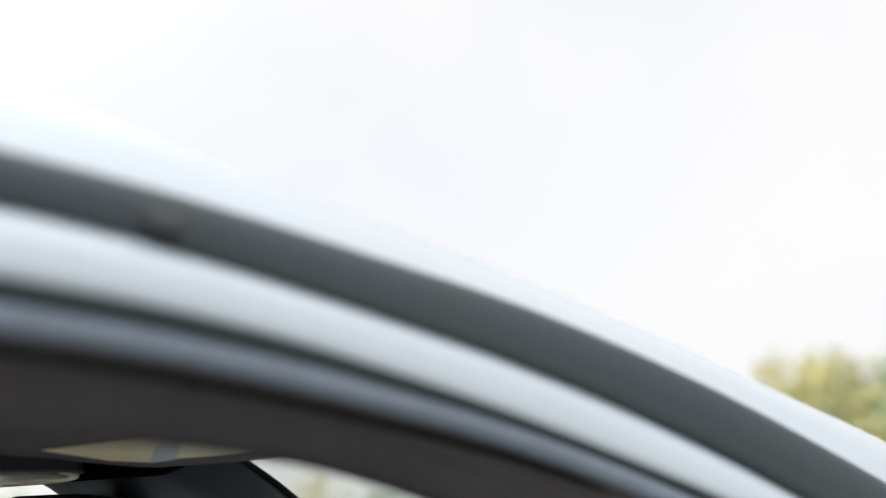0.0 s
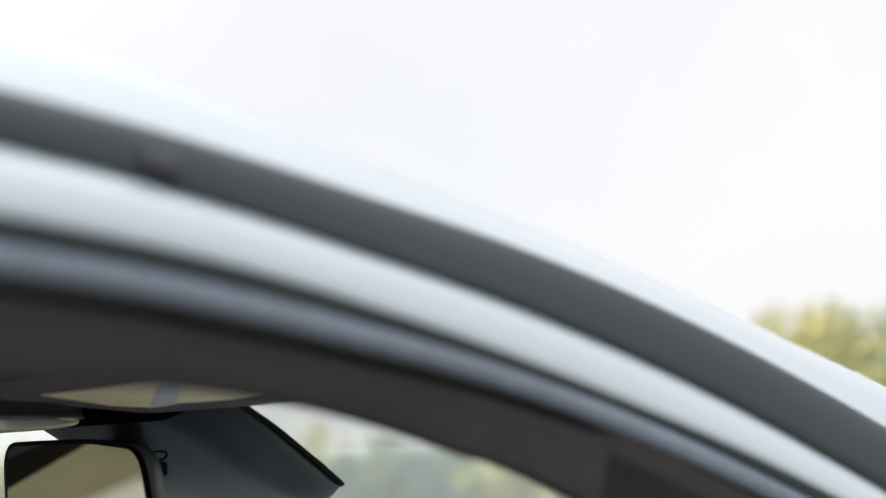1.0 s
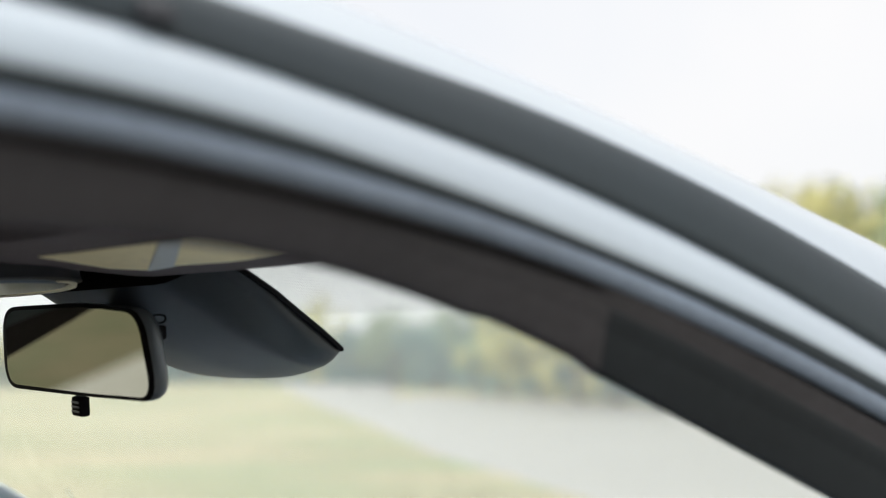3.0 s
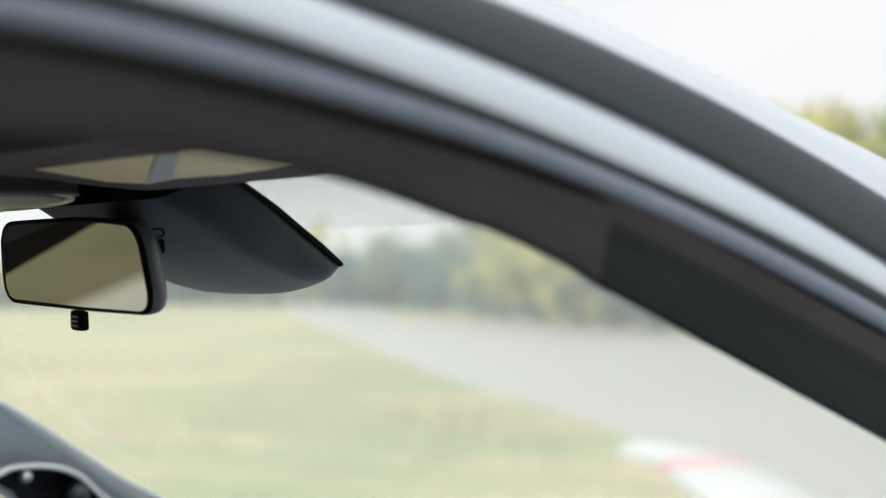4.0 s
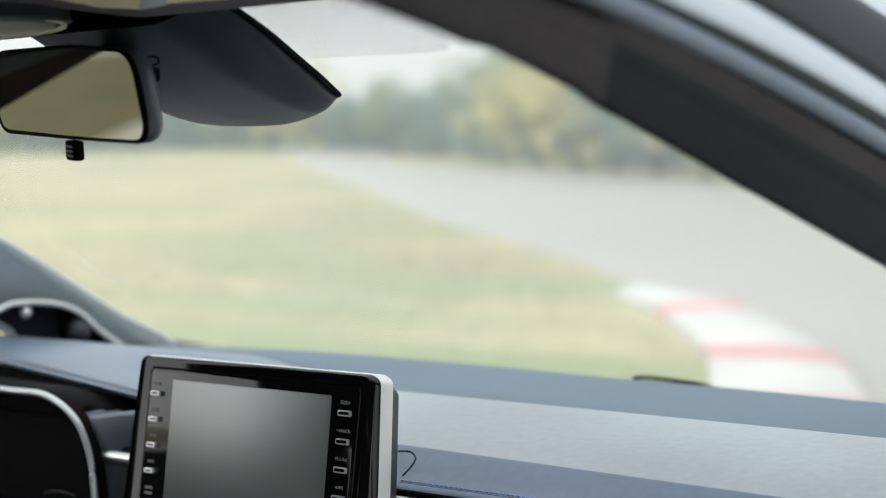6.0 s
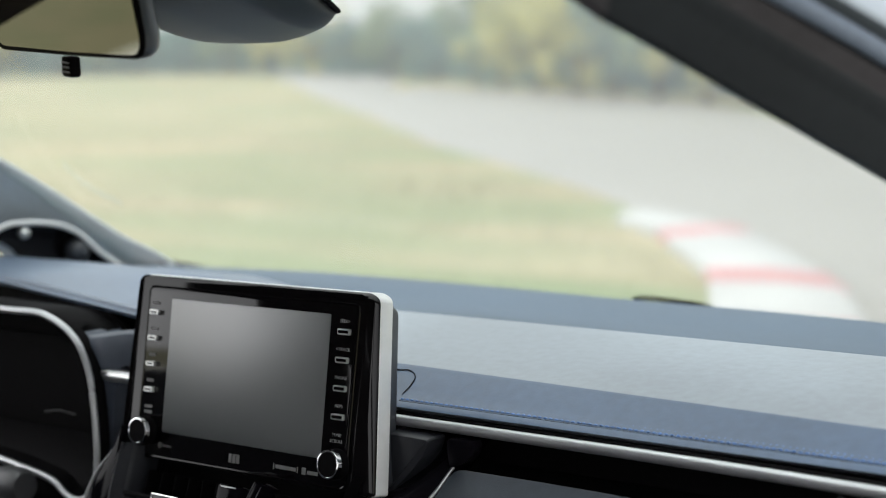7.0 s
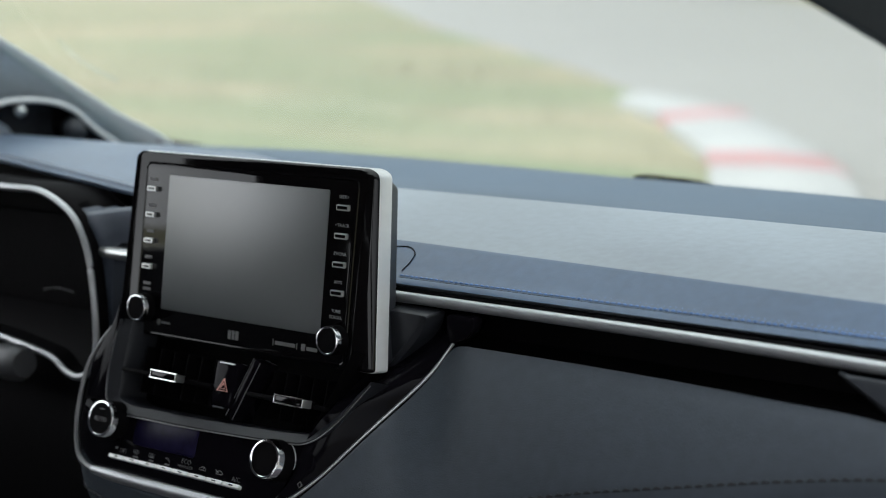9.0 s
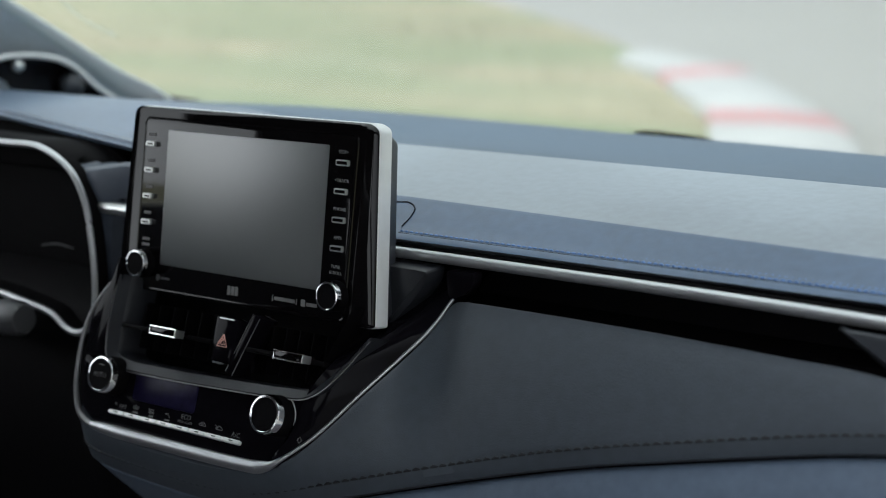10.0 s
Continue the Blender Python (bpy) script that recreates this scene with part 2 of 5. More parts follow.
def slab(outline, low, high, edge=0.0, seg=2, mids=None):
    """A plate with a bevelled front edge: outline in its own plane, from low to high along its normal."""
    bm = bmesh.new()
    vs = [bm.verts.new((p[0], p[1], low)) for p in outline]
    f = bm.faces.new(vs)
    r = bmesh.ops.extrude_face_region(bm, geom=[f])
    top = [v for v in r["geom"] if isinstance(v, bmesh.types.BMVert)]
    bmesh.ops.translate(bm, verts=top, vec=(0, 0, high - low))
    if edge:
        fs = [g for g in r["geom"] if isinstance(g, bmesh.types.BMFace)]
        es = [e for e in fs[0].edges]
        bmesh.ops.bevel(bm, geom=es, offset=edge, segments=seg, affect="EDGES", profile=0.5)
    return bm


def box(cx, cy, cz, w, d, h, edge=0.0, seg=2):
    bm = bmesh.new()
    bmesh.ops.create_cube(bm, size=1)
    bmesh.ops.scale(bm, vec=(w, d, h), verts=bm.verts)
    bmesh.ops.translate(bm, vec=(cx, cy, cz), verts=bm.verts)
    if edge:
        bmesh.ops.bevel(bm, geom=list(bm.edges), offset=edge, segments=seg, affect="EDGES", profile=0.5)
    return bm


def rect(u0, u1, v0, v1):
    return [(u0, v0), (u1, v0), (u1, v1), (u0, v1)]


def turned(profile, n=28):
    """A round thing from radius and height pairs, about its own axis."""
    rows = [[Vector((r * math.cos(2 * math.pi * j / n), r * math.sin(2 * math.pi * j / n), z)) for j in range(n)] for r, z in profile]
    bm = grid(rows, True)
    cap(bm, range((len(rows) - 1) * n, len(rows) * n))
    return bm


def shade(bm, test, index=1):
    """Gives the faces whose centre passes the test another of the part's materials."""
    for f in bm.faces:
        if test(f.calc_center_median()):
            f.material_index = index
    return bm


def thick(ob, t, offset=-1.0):
    m = ob.modifiers.new("thickness", "SOLIDIFY")
    m.thickness, m.offset = t, offset
    return ob


def lettering(name, body, size, at, material, parent, align="CENTER"):
    cu = bpy.data.curves.new(name, "FONT")
    cu.body, cu.size, cu.align_x, cu.align_y, cu.extrude = body, size, align, "CENTER", 0.0001
    cu.resolution_u, cu.offset = 2, -size * 0.015
    tmp = new(name, cu)
    bpy.context.view_layer.update()
    me = bpy.data.meshes.new_from_object(tmp.evaluated_get(bpy.context.evaluated_depsgraph_get()))
    bpy.data.objects.remove(tmp)
    me.materials.clear()
    me.materials.append(material)
    return put(name, me, parent, at=at)


def lerp(a, b, t):
    return a + (b - a) * t


# ---- ground, track, kerb ----
def ground_sheet():
    bm = bmesh.new()
    ring = [0.0, 3, 6, 10, 15, 22, 32, 48, 75, 120, 250, 600, 1500, 3000]
    n = 48
    rows = []
    for r in ring[1:]:
        rows.append([Vector((r * math.cos(a), r * math.sin(a), 0.04 * noise.noise(Vector((r * math.cos(a), r * math.sin(a), 0)) * 0.15) - 0.045
                             if 10 < r < 120 else -0.03)) for a in [2 * math.pi * j / n for j in range(n)]])
    bm = grid(rows, True)
    cap(bm, range(n))
    return tagged(part("ground", bm, GRASS, None), "dry yellow-green grass field round the track", "grass", kind="structure")


ground_sheet()
NEAR_EDGE = curve([(-150, 148, 0), (-54.5, 56.5, 0), (-25.4, 28.2, 0), (-13.8, 17.1, 0), (-9.3, 13.0, 0), (-6.9, 10.7, 0), (-5.3, 8.95, 0), (-4.1, 7.75, 0),
                   (-3.1, 6.5, 0), (-2.35, 5.3, 0), (-1.6, 3.6, 0), (-1.75, 1.6, 0), (-1.95, -4, 0), (-2.2, -14, 0), (-2.2, -60, 0)], 120)
FAR_EDGE = curve([(-130, 165, 0), (-42, 50, 0), (-33, 42, 0), (-24.5, 36, 0), (-18, 30.5, 0), (-12.8, 25, 0), (-8, 20.5, 0),
                  (-2, 16, 0), (4, 12, 0), (9, 8, 0), (11, 3, 0), (12, -4, 0), (12.6, -14, 0), (12.6, -60, 0)], 120)
road = grid([[lerp(a, b, j / 8) + Vector((0, 0, (0.012 if 0 < j < 8 else -0.06) + 0.02 * math.sin(math.pi * j / 8))) for j in range(9)] for a, b in zip(NEAR_EDGE, FAR_EDGE)])
tagged(part("road", road, TARMAC, None), "pale grey tarmac race track curving past the grass", "road", kind="structure")

kerb = tagged(new("kerb"), "red and white painted track kerb along the tarmac", "kerb", kind="structure")
KERB_L = curve([(-5.51, 9.06, 0), (-4.74, 8.36, 0), (-4.46, 8.00, 0), (-3.55, 6.89, 0), (-3.28, 6.45, 0), (-2.80, 5.63, 0), (-2.31, 4.78, 0), (-1.77, 3.4, 0)], 57)
KERB_R = curve([(-5.44, 9.45, 0), (-4.37, 8.75, 0), (-4.05, 8.43, 0), (-2.81, 6.91, 0), (-2.54, 6.49, 0), (-2.16, 5.84, 0), (-1.67, 4.92, 0), (-0.99, 3.46, 0)], 57)
for i, (a, b, red) in enumerate([(0, 8, 0), (8, 16, 1), (16, 24, 0), (24, 32, 1), (32, 42, 0), (42, 48, 1), (48, 56, 0)]):
    rows = []
    for k in range(a, b + 1):
        l, r = KERB_L[k], KERB_R[k]
        rows.append([l + Vector((0, 0, -0.03)), l + Vector((0, 0, 0.030)), lerp(l, r, 0.5) + Vector((0, 0, 0.045)), lerp(l, r, 0.92) + Vector((0, 0, 0.035)), r + Vector((0, 0, 0.0))])
    part("kerb_block", grid(rows), KERBRED if red else KERBWHITE, kerb, "red painted kerb block" if red else "white painted kerb block")


# pale sheet added only to give the mirror its bright patch
patch_sheet = grid([[Vector((-12, -0.75, -0.02)), Vector((-28.5, -7.75, -0.02))], [Vector((-12, -24, -0.02)), Vector((-28.5, -24, -0.02))]])
tagged(part("pavement", patch_sheet, PATCHWHITE, None), "pale sheet added on the grass for the mirror's bright patch", "pavement", kind="structure")


def worn_strip(points, width, label, material):
    """A low strip of flattened pale grass, with a wavering edge."""
    line = curve(points, 40)
    rows = []
    for i, p in enumerate(line):
        t = (line[min(i + 1, 39)] - line[max(i - 1, 0)]).normalized()
        side = Vector((-t.y, t.x, 0))
        w = width * (0.35 + 0.65 * math.sin(math.pi * min(1, max(0, i / 39))) ** 0.5) * (1 + 0.35 * noise.noise(p * 1.3))
        rows.append([p + side * w * k + Vector((0, 0, -0.02 - 0.03 * abs(k))) for k in (-1, -0.4, 0.4, 1)])
    tagged(part("grass_strip", grid(rows), material, None), label, "grass", kind="structure")


worn_strip([(-8.6, 8.5, 0), (-6.7, 8.35, 0), (-5.9, 8.0, 0), (-5.05, 7.7, 0), (-4.75, 7.75, 0)], 0.13, "pale flattened grass beside the kerb", STRAW)
worn_strip([(-7.3, 7.2, 0), (-6.0, 6.95, 0), (-5.0, 6.75, 0), (-4.1, 6.55, 0), (-3.6, 6.5, 0)], 0.14, "pale wheel-worn grass beside the kerb", STRAW)
worn_strip([(-7.2, 6.6, 0), (-6.4, 6.5, 0), (-5.75, 6.48, 0), (-5.15, 6.46, 0), (-4.55, 6.36, 0), (-4.2, 6.3, 0)], 0.20, "yellow dry grass along the track edge", DRYGRASS)


def meadow():
    rng = np.random.default_rng(4)
    verts, faces = [], []
    count = 0
    while count < 40000:
        d = 0.5 + 28 * rng.random() ** 0.8
        az = radians(rng.uniform(-20, 200))
        x, y = 0.95 - math.sin(az) * d, -0.93 + math.cos(az) * d
        k = min(range(0, 120, 3), key=lambda i: (NEAR_EDGE[i].x - x) ** 2 + (NEAR_EDGE[i].y - y) ** 2)
        e = NEAR_EDGE[k]
        if (x - e.x) * 0.9 + (y - e.y) * (1 if e.y > 2 else 0.2) > -0.15 or (x > -0.95 and -2.8 < y < 2.6):
            continue
        kk = min(range(0, 57, 4), key=lambda i: (KERB_L[i].x - x) ** 2 + (KERB_L[i].y - y) ** 2)
        if (x - KERB_L[kk].x) + (y - KERB_L[kk].y) > -0.1 and y < 10:
            continue
        h, w, a = rng.uniform(0.02, 0.05), rng.uniform(0.004, 0.012), rng.uniform(0, 6.28)
        b = len(verts)
        dx, dy = math.cos(a) * w, math.sin(a) * w
        lx, ly = rng.uniform(-0.04, 0.04), rng.uniform(-0.04, 0.04)
        verts += [(x - dx, y - dy, -0.04), (x + dx, y + dy, -0.04), (x + lx, y + ly, h - 0.03)]
        faces.append((b, b + 1, b + 2))
        count += 1
    me = bpy.data.meshes.new("meadow_grass")
    me.from_pydata(verts, [], faces)
    me.materials.append(BLADES)
    tagged(put("meadow_grass", me, None), "short dry grass tufts between car and track", "grass", kind="stuff")


meadow()


# ---- trees ----
def tree(seed, height, spread, leaf, label):
    rng = random.Random(seed)
    root = tagged(new("tree"), label, "tree", "trees beyond the track")
    trunk = bmesh.new()

    def limb(a, b, r0, r1, n=7):
        path = curve([a, lerp(a, b, 0.5) + Vector((rng.uniform(-1, 1), rng.uniform(-1, 1), 0.3)) * 0.05 * height, b], 6)
        piece = tube(path, r0, n, taper=lambda s: lerp(1, r1 / r0, s))
        me = bpy.data.meshes.new("piece")
        piece.to_mesh(me)
        piece.free()
        trunk.from_mesh(me)
        bpy.data.meshes.remove(me)

    limb(Vector((0, 0, -0.15)), Vector((rng.uniform(-.1, .1), rng.uniform(-.1, .1), 0.72 * height)), 0.03 * height, 0.008 * height, 9)
    tips = [Vector((0, 0, 0.8 * height))]
    for i in range(9):
        a, z = i * 2.4 + rng.uniform(-.4, .4), rng.uniform(0.18, 0.6) * height
        out = spread * rng.uniform(0.5, 0.95)
        tip = Vector((math.cos(a) * out, math.sin(a) * out, z + rng.uniform(0.08, 0.3) * height))
        limb(Vector((0, 0, z)), tip, 0.012 * height, 0.004 * height, 5)
        tips.append(tip)
    part("trunk", trunk, BARK, root)
    verts, faces = [], []
    clumps = []
    for t in tips:
        for _ in range(5):
            clumps.append(t + Vector((rng.gauss(0, 1), rng.gauss(0, 1), rng.gauss(0, 0.8))) * spread * 0.22)
    for _ in range(16):
        a, z = rng.uniform(0, 6.28), rng.uniform(0.12, 0.95)
        out = spread * rng.uniform(0.2, 0.9) * math.sqrt(max(0.05, 1 - (z - 0.45) ** 2 * 3))
        clumps.append(Vector((math.cos(a) * out, math.sin(a) * out, z * height)))
    for c in clumps:
        size = spread * rng.uniform(0.16, 0.30)
        for _ in range(70):
            d = Vector((rng.gauss(0, 1), rng.gauss(0, 1), rng.gauss(0, 0.8)))
            p = c + d.normalized() * size * rng.uniform(0.55, 1.0)
            p.z = max(p.z, 0.05)
            u = Vector((rng.gauss(0, 1), rng.gauss(0, 1), rng.gauss(0, 1))).normalized()
            w = u.cross(Vector((rng.gauss(0, 1), rng.gauss(0, 1), rng.gauss(0, 1)))).normalized()
            s = rng.uniform(0.05, 0.11) * (0.6 + height * 0.12)
            b = len(verts)
            verts += [p - u * s, p + w * s * 0.5, p + u * s, p - w * s * 0.5]
            faces.append((b, b + 1, b + 2, b + 3))
    me = bpy.data.meshes.new("crown")
    me.from_pydata(verts, [], faces)
    me.materials.append(leaf)
    put("crown", me, root)
    return root


TREES = [tree(1, 4.2, 2.0, LEAF, "broad green leafy tree behind the track"),
         tree(2, 3.6, 1.7, LEAFGOLD, "yellow-green leafy tree behind the track"),
         tree(3, 3.2, 1.9, LEAFDEEP, "dark green bushy tree behind the track, leaves blued for haze"),
         tree(5, 5.0, 2.3, LEAFGOLD, "tall golden-green tree behind the track")]


def direction(az, d):
    return 0.95 - math.sin(radians(az)) * d, -0.93 + math.cos(radians(az)) * d


rng = random.Random(11)
first = set()
NEAR_TREES = [(22.3, 31, 0, 1.04), (23.5, 30, 1, 1.12), (24.6, 31.5, 1, 1.16), (25.7, 30.5, 0, 0.84), (26.8, 32.5, 3, 0.80), (28.4, 33, 1, 0.95), (29.8, 34, 0, 0.80), (31.4, 36, 2, 0.95), (32.8, 38, 1, 0.85), (34.0, 41, 1, 0.95), (35.4, 44, 3, 0.66), (36.6, 48, 0, 0.85)]
FAR_TREES = [(az, float(np.interp(az, [37.4, 42.8, 48.4, 55.5], [52, 86, 120, 160])), (2, 2, 0, 2, 3, 1, 0)[i % 7], 0.74 + 0.03 * i) for i, az in enumerate(np.linspace(37.4, 55.5, 14))]
for az, d, kind_i, s in NEAR_TREES + FAR_TREES:
    x, y = direction(az, d)
    m = pose(x, y, -0.05, 0, 0, rng.uniform(0, 360))
    src = TREES[kind_i]
    if kind_i not in first:
        first.add(kind_i)
        src.matrix_basis = m @ Matrix.Scale(s, 4)
    else:
        c = copy_thing(src, m)
        c.scale = (s, s, s)


def far_wood():
    r = np.random.default_rng(8)
    verts, faces = [], []
    for _ in range(34000):
        az = radians(r.uniform(20, 62))
        d = np.interp(math.degrees(az), [20, 26, 34, 40, 46, 62], [33, 35, 46, 76, 118, 180]) + r.uniform(0, 7)
        top = d * (0.018 + 0.008 * noise.noise(Vector((math.degrees(az) * 0.6, 3.1, 0)))) + 0.6
        z = r.uniform(0, 1) ** 1.3 * top
        x, y = 0.95 - math.sin(az) * d, -0.93 + math.cos(az) * d
        s = r.uniform(0.10, 0.22) * d / 45
        u, w = r.normal(size=3), r.normal(size=3)
        u /= np.linalg.norm(u)
        w -= u * (w @ u)
        w /= np.linalg.norm(w)
        p = np.array((x, y, z))
        b = len(verts)
        verts += [tuple(p - u * s), tuple(p + w * s * .6), tuple(p + u * s), tuple(p - w * s * .6)]
        faces.append((b, b + 1, b + 2, b + 3))
    me = bpy.data.meshes.new("far_wood")
    me.from_pydata(verts, [], faces)
    me.materials.append(LEAFDEEP)
    tagged(put("far_wood", me, None), "dense dark hedge and wood behind the trees", "wood", kind="stuff")


far_wood()

# ---- car ----
car = tagged(new("car"), "white hatchback with its front passenger door open, dark interior", "car")

# edges of the door opening and roof, from behind the front seats forward and down the windscreen pillar
ROOF_EDGE = curve([(0.455, -1.5, 1.445), (0.455, -0.95, 1.458), (0.455, -0.5785, 1.4452), (0.455, -0.4457, 1.4272), (0.456, -0.3537, 1.4149), (0.4641, -0.2545, 1.3966),
                   (0.4846, -0.1522, 1.3708), (0.5083, -0.0337, 1.3379), (0.5485, 0.1674, 1.2748), (0.610, 0.46, 1.120)], 60)
DITCH_TOP = curve([(0.505, -1.5, 1.401), (0.505, -0.95, 1.414), (0.505, -0.615, 1.4033), (0.505, -0.4953, 1.3947), (0.505, -0.4123, 1.3856), (0.507, -0.3116, 1.3733),
                   (0.522, -0.2151, 1.3503), (0.5437, -0.1064, 1.3156), (0.5804, 0.0771, 1.2446), (0.645, 0.40, 1.092)], 60)
DITCH_LOW = curve([(0.515, -1.5, 1.378), (0.515, -0.95, 1.391), (0.515, -0.6225, 1.3807), (0.515, -0.5058, 1.3696), (0.515, -0.425, 1.3584), (0.517, -0.3271, 1.3425),
                   (0.5291, -0.2293, 1.3173), (0.5504, -0.1231, 1.2803), (0.5862, 0.0561, 1.2071), (0.655, 0.36, 1.06)], 60)
RAIL_LOW = curve([(0.535, -1.5, 1.350), (0.535, -0.95, 1.363), (0.535, -0.6373, 1.3523), (0.535, -0.5261, 1.3438), (0.535, -0.4491, 1.333), (0.536, -0.3559, 1.3167),
                  (0.5439, -0.2554, 1.2927), (0.5643, -0.1534, 1.2602), (0.5987, 0.0187, 1.1926), (0.675, 0.32, 1.045)], 60)
BULB = curve([(0.528, -1.5, 1.338), (0.528, -0.95, 1.351), (0.528, -0.6324, 1.3406), (0.528, -0.5197, 1.3316), (0.528, -0.4417, 1.3217), (0.529, -0.3473, 1.307),
              (0.5384, -0.2479, 1.2826), (0.559, -0.1448, 1.2467), (0.5938, 0.0289, 1.1767), (0.668, 0.31, 1.025)], 60)
TRIM_LOW = curve([(0.508, -1.5, 1.294), (0.508, -0.95, 1.306), (0.508, -0.60, 1.3035), (0.508, -0.4978, 1.2998), (0.508, -0.419, 1.2891), (0.509, -0.3234, 1.2666),
                  (0.5224, -0.2281, 1.2316), (0.5435, -0.1226, 1.1864), (0.5799, 0.0593, 1.1085), (0.640, 0.30, 0.995)], 60)
SEAL_LOW = [a + (b - a) / 0.62 for a, b in zip(RAIL_LOW, BULB)]
for edge in (ROOF_EDGE, DITCH_TOP, DITCH_LOW, RAIL_LOW, SEAL_LOW, TRIM_LOW):
    for _ in range(6):
        edge[1:-1] = [lerp(lerp(a, c, 0.5), b, 0.5) for a, b, c in zip(edge, edge[1:], edge[2:])]
OUT = Vector((0.75, 0, 0.66))


def band(a, b, bulge, n=6, out=OUT):
    return [[lerp(p, q, j / n) + out * bulge * math.sin(math.pi * j / n) for j in range(n + 1)] for p, q in zip(a, b)]


roof_rows = []
for p, q in zip(DITCH_TOP, ROOF_EDGE):
    inner = Vector((q.x - 0.04, q.y - 0.01, q.z + 0.006))
    roof_rows.append([p + Vector((-0.012, 0, -0.012)), p, lerp(p, q, 0.35) + OUT * 0.004, lerp(p, q, 0.7) + OUT * 0.005, q, lerp(q, inner, 0.5) + Vector((0, 0, 0.001)), inner,
                      inner + Vector((-0.012, -0.006, -0.012))])
roof_edge = thick(part("roof_edge", grid(roof_rows), WHITE, car, "white painted roof edge and windscreen pillar"), 0.002)


def roof_z(x, y):
    base = np.interp(y, [-2.3, -1.6, -0.95, -0.6, -0.42, -0.25, -0.14], [1.35, 1.415, 1.446, 1.434, 1.414, 1.384, 1.356])
    return base + 0.016 + 0.022 * (1 - (x / 0.46) ** 2)


left_rows = [[Vector((-p.x, p.y, p.z)) for p in r] for r in roof_rows if r[1].y < -0.2]
for r, d, e in zip(left_rows, DITCH_LOW, SEAL_LOW):
    r.insert(0, Vector((-d.x, d.y, d.z)))
    r.insert(0, Vector((-e.x, e.y, e.z)))
thick(part("roof_edge", grid(left_rows), WHITE, car, "white painted roof edge on the driver's side"), 0.004)
part_roof = part("roof", grid([[Vector((0.420 * j / 12, y - 0.10 * (j / 12) ** 2 * (1 if y > -0.5 else 0), roof_z(0.46 * j / 12, y))) for j in range(-12, 13)]
                               for y in np.linspace(-2.2, -0.16, 24)]), WHITE, car, "white painted steel roof panel")
thick(part_roof, 0.003)
moulding = thick(part("roof_moulding", grid(band(DITCH_TOP, DITCH_LOW, 0.0032)), MOULD, car, "satin black roof ditch moulding"), 0.003)
cover = box(0, 0, 0, 0.010, 0.016, 0.006, 0.0015)
part("clip_cover", cover, VENTLIP, moulding, at=pose(0.5150, -0.5405, 1.3820, 0, 60, 0))
thick(part("side_rail", grid(band(DITCH_LOW, RAIL_LOW, 0.0034)), WHITE, car, "white painted body side above the door opening"), 0.002)
seal_mid = [lerp(a, b, 0.62) for a, b in zip(RAIL_LOW, SEAL_LOW)]
seal = part("door_seal", grid(band([p + Vector((-0.001, 0, 0.001)) for p in RAIL_LOW], SEAL_LOW, -0.0012)), MOULD, car, "black rubber door seal")
thick(seal, 0.002)
# bulb carries the painted sky highlight of the seal
part("seal_bulb", tube([p + Vector((0.001, 0, -0.0006)) for p in seal_mid], 0.0056, 14), RUBBERLIT, seal)
# matt black rod stands in for the shadowed gap below the bulb
part("seal_gap_line", tube([p + Vector((0.001, 0, -0.0025)) for p in SEAL_LOW], 0.0023, 10), MATBLACK, seal)

trim_rows = []
for p, q in zip(SEAL_LOW, TRIM_LOW):
    q = q + Vector((0, 0, 0.0022 if -0.34 < q.y < -0.268 else 0))
    w = q + Vector((-0.035, 0.02, 0.028))
    trim_rows.append([p + Vector((-0.004, 0, 0)), lerp(p, q, 0.05) + OUT * -0.003] + [lerp(p, q, k) + OUT * o for k, o in
                     ((0.10, 0.0015), (0.17, 0.0085), (0.22, 0.0110), (0.27, 0.0105), (0.32, 0.0066), (0.36, 0.0058), (0.42, 0.0075), (0.50, 0.0082), (0.56, 0.0058), (0.60, 0.0044), (0.66, 0.0048), (0.80, 0.0030), (0.96, 0.0014))] +
                     [q, q + Vector((-0.005, 0, -0.001)), lerp(q, w, 0.5), w])
trim_bm = grid(trim_rows)
# lower faces along the pillar get the dimmed copy in place of shade
for i, f in enumerate(trim_bm.faces):
    if i % (len(trim_rows[0]) - 1) >= 7 and f.calc_center_median().y > -0.266:
        f.material_index = 1
thick(part("pillar_trim", trim_bm, [TRIM, TRIMDIM], car, "dark grained trim along the roof rail and pillar"), 0.002)

# driver-side pillar, seen across the cabin
LP = curve([(-0.640, 0.510, 0.9660), (-0.6345, 0.482, 0.9812), (-0.6273, 0.4519, 0.9964), (-0.619, 0.398, 1.021),
            (-0.6118, 0.350, 1.0475), (-0.6043, 0.2999, 1.0765), (-0.5914, 0.214, 1.1238), (-0.584, 0.165, 1.147), (-0.555, 0.03, 1.222), (-0.51, -0.18, 1.318)], 40)
lp_rows = []
for i, p in enumerate(LP):
    lp_rows.append([p + Vector((0.006, 0.012, -0.001)), p + Vector((0.002, 0.002, 0.001)), p, p + Vector((-0.012, -0.03, -0.008)), p + Vector((-0.03, -0.055, -0.022)), p + Vector((-0.045, -0.06, -0.036)),
                    p + Vector((-0.06, -0.05, -0.05))])
# trim brightened by its base colour, as if lit through the windscreen
thick(part("pillar_trim", grid(lp_rows), PILLAR, car, "grey grained pillar trim on the driver's side, windscreen light in its colour"), 0.003)

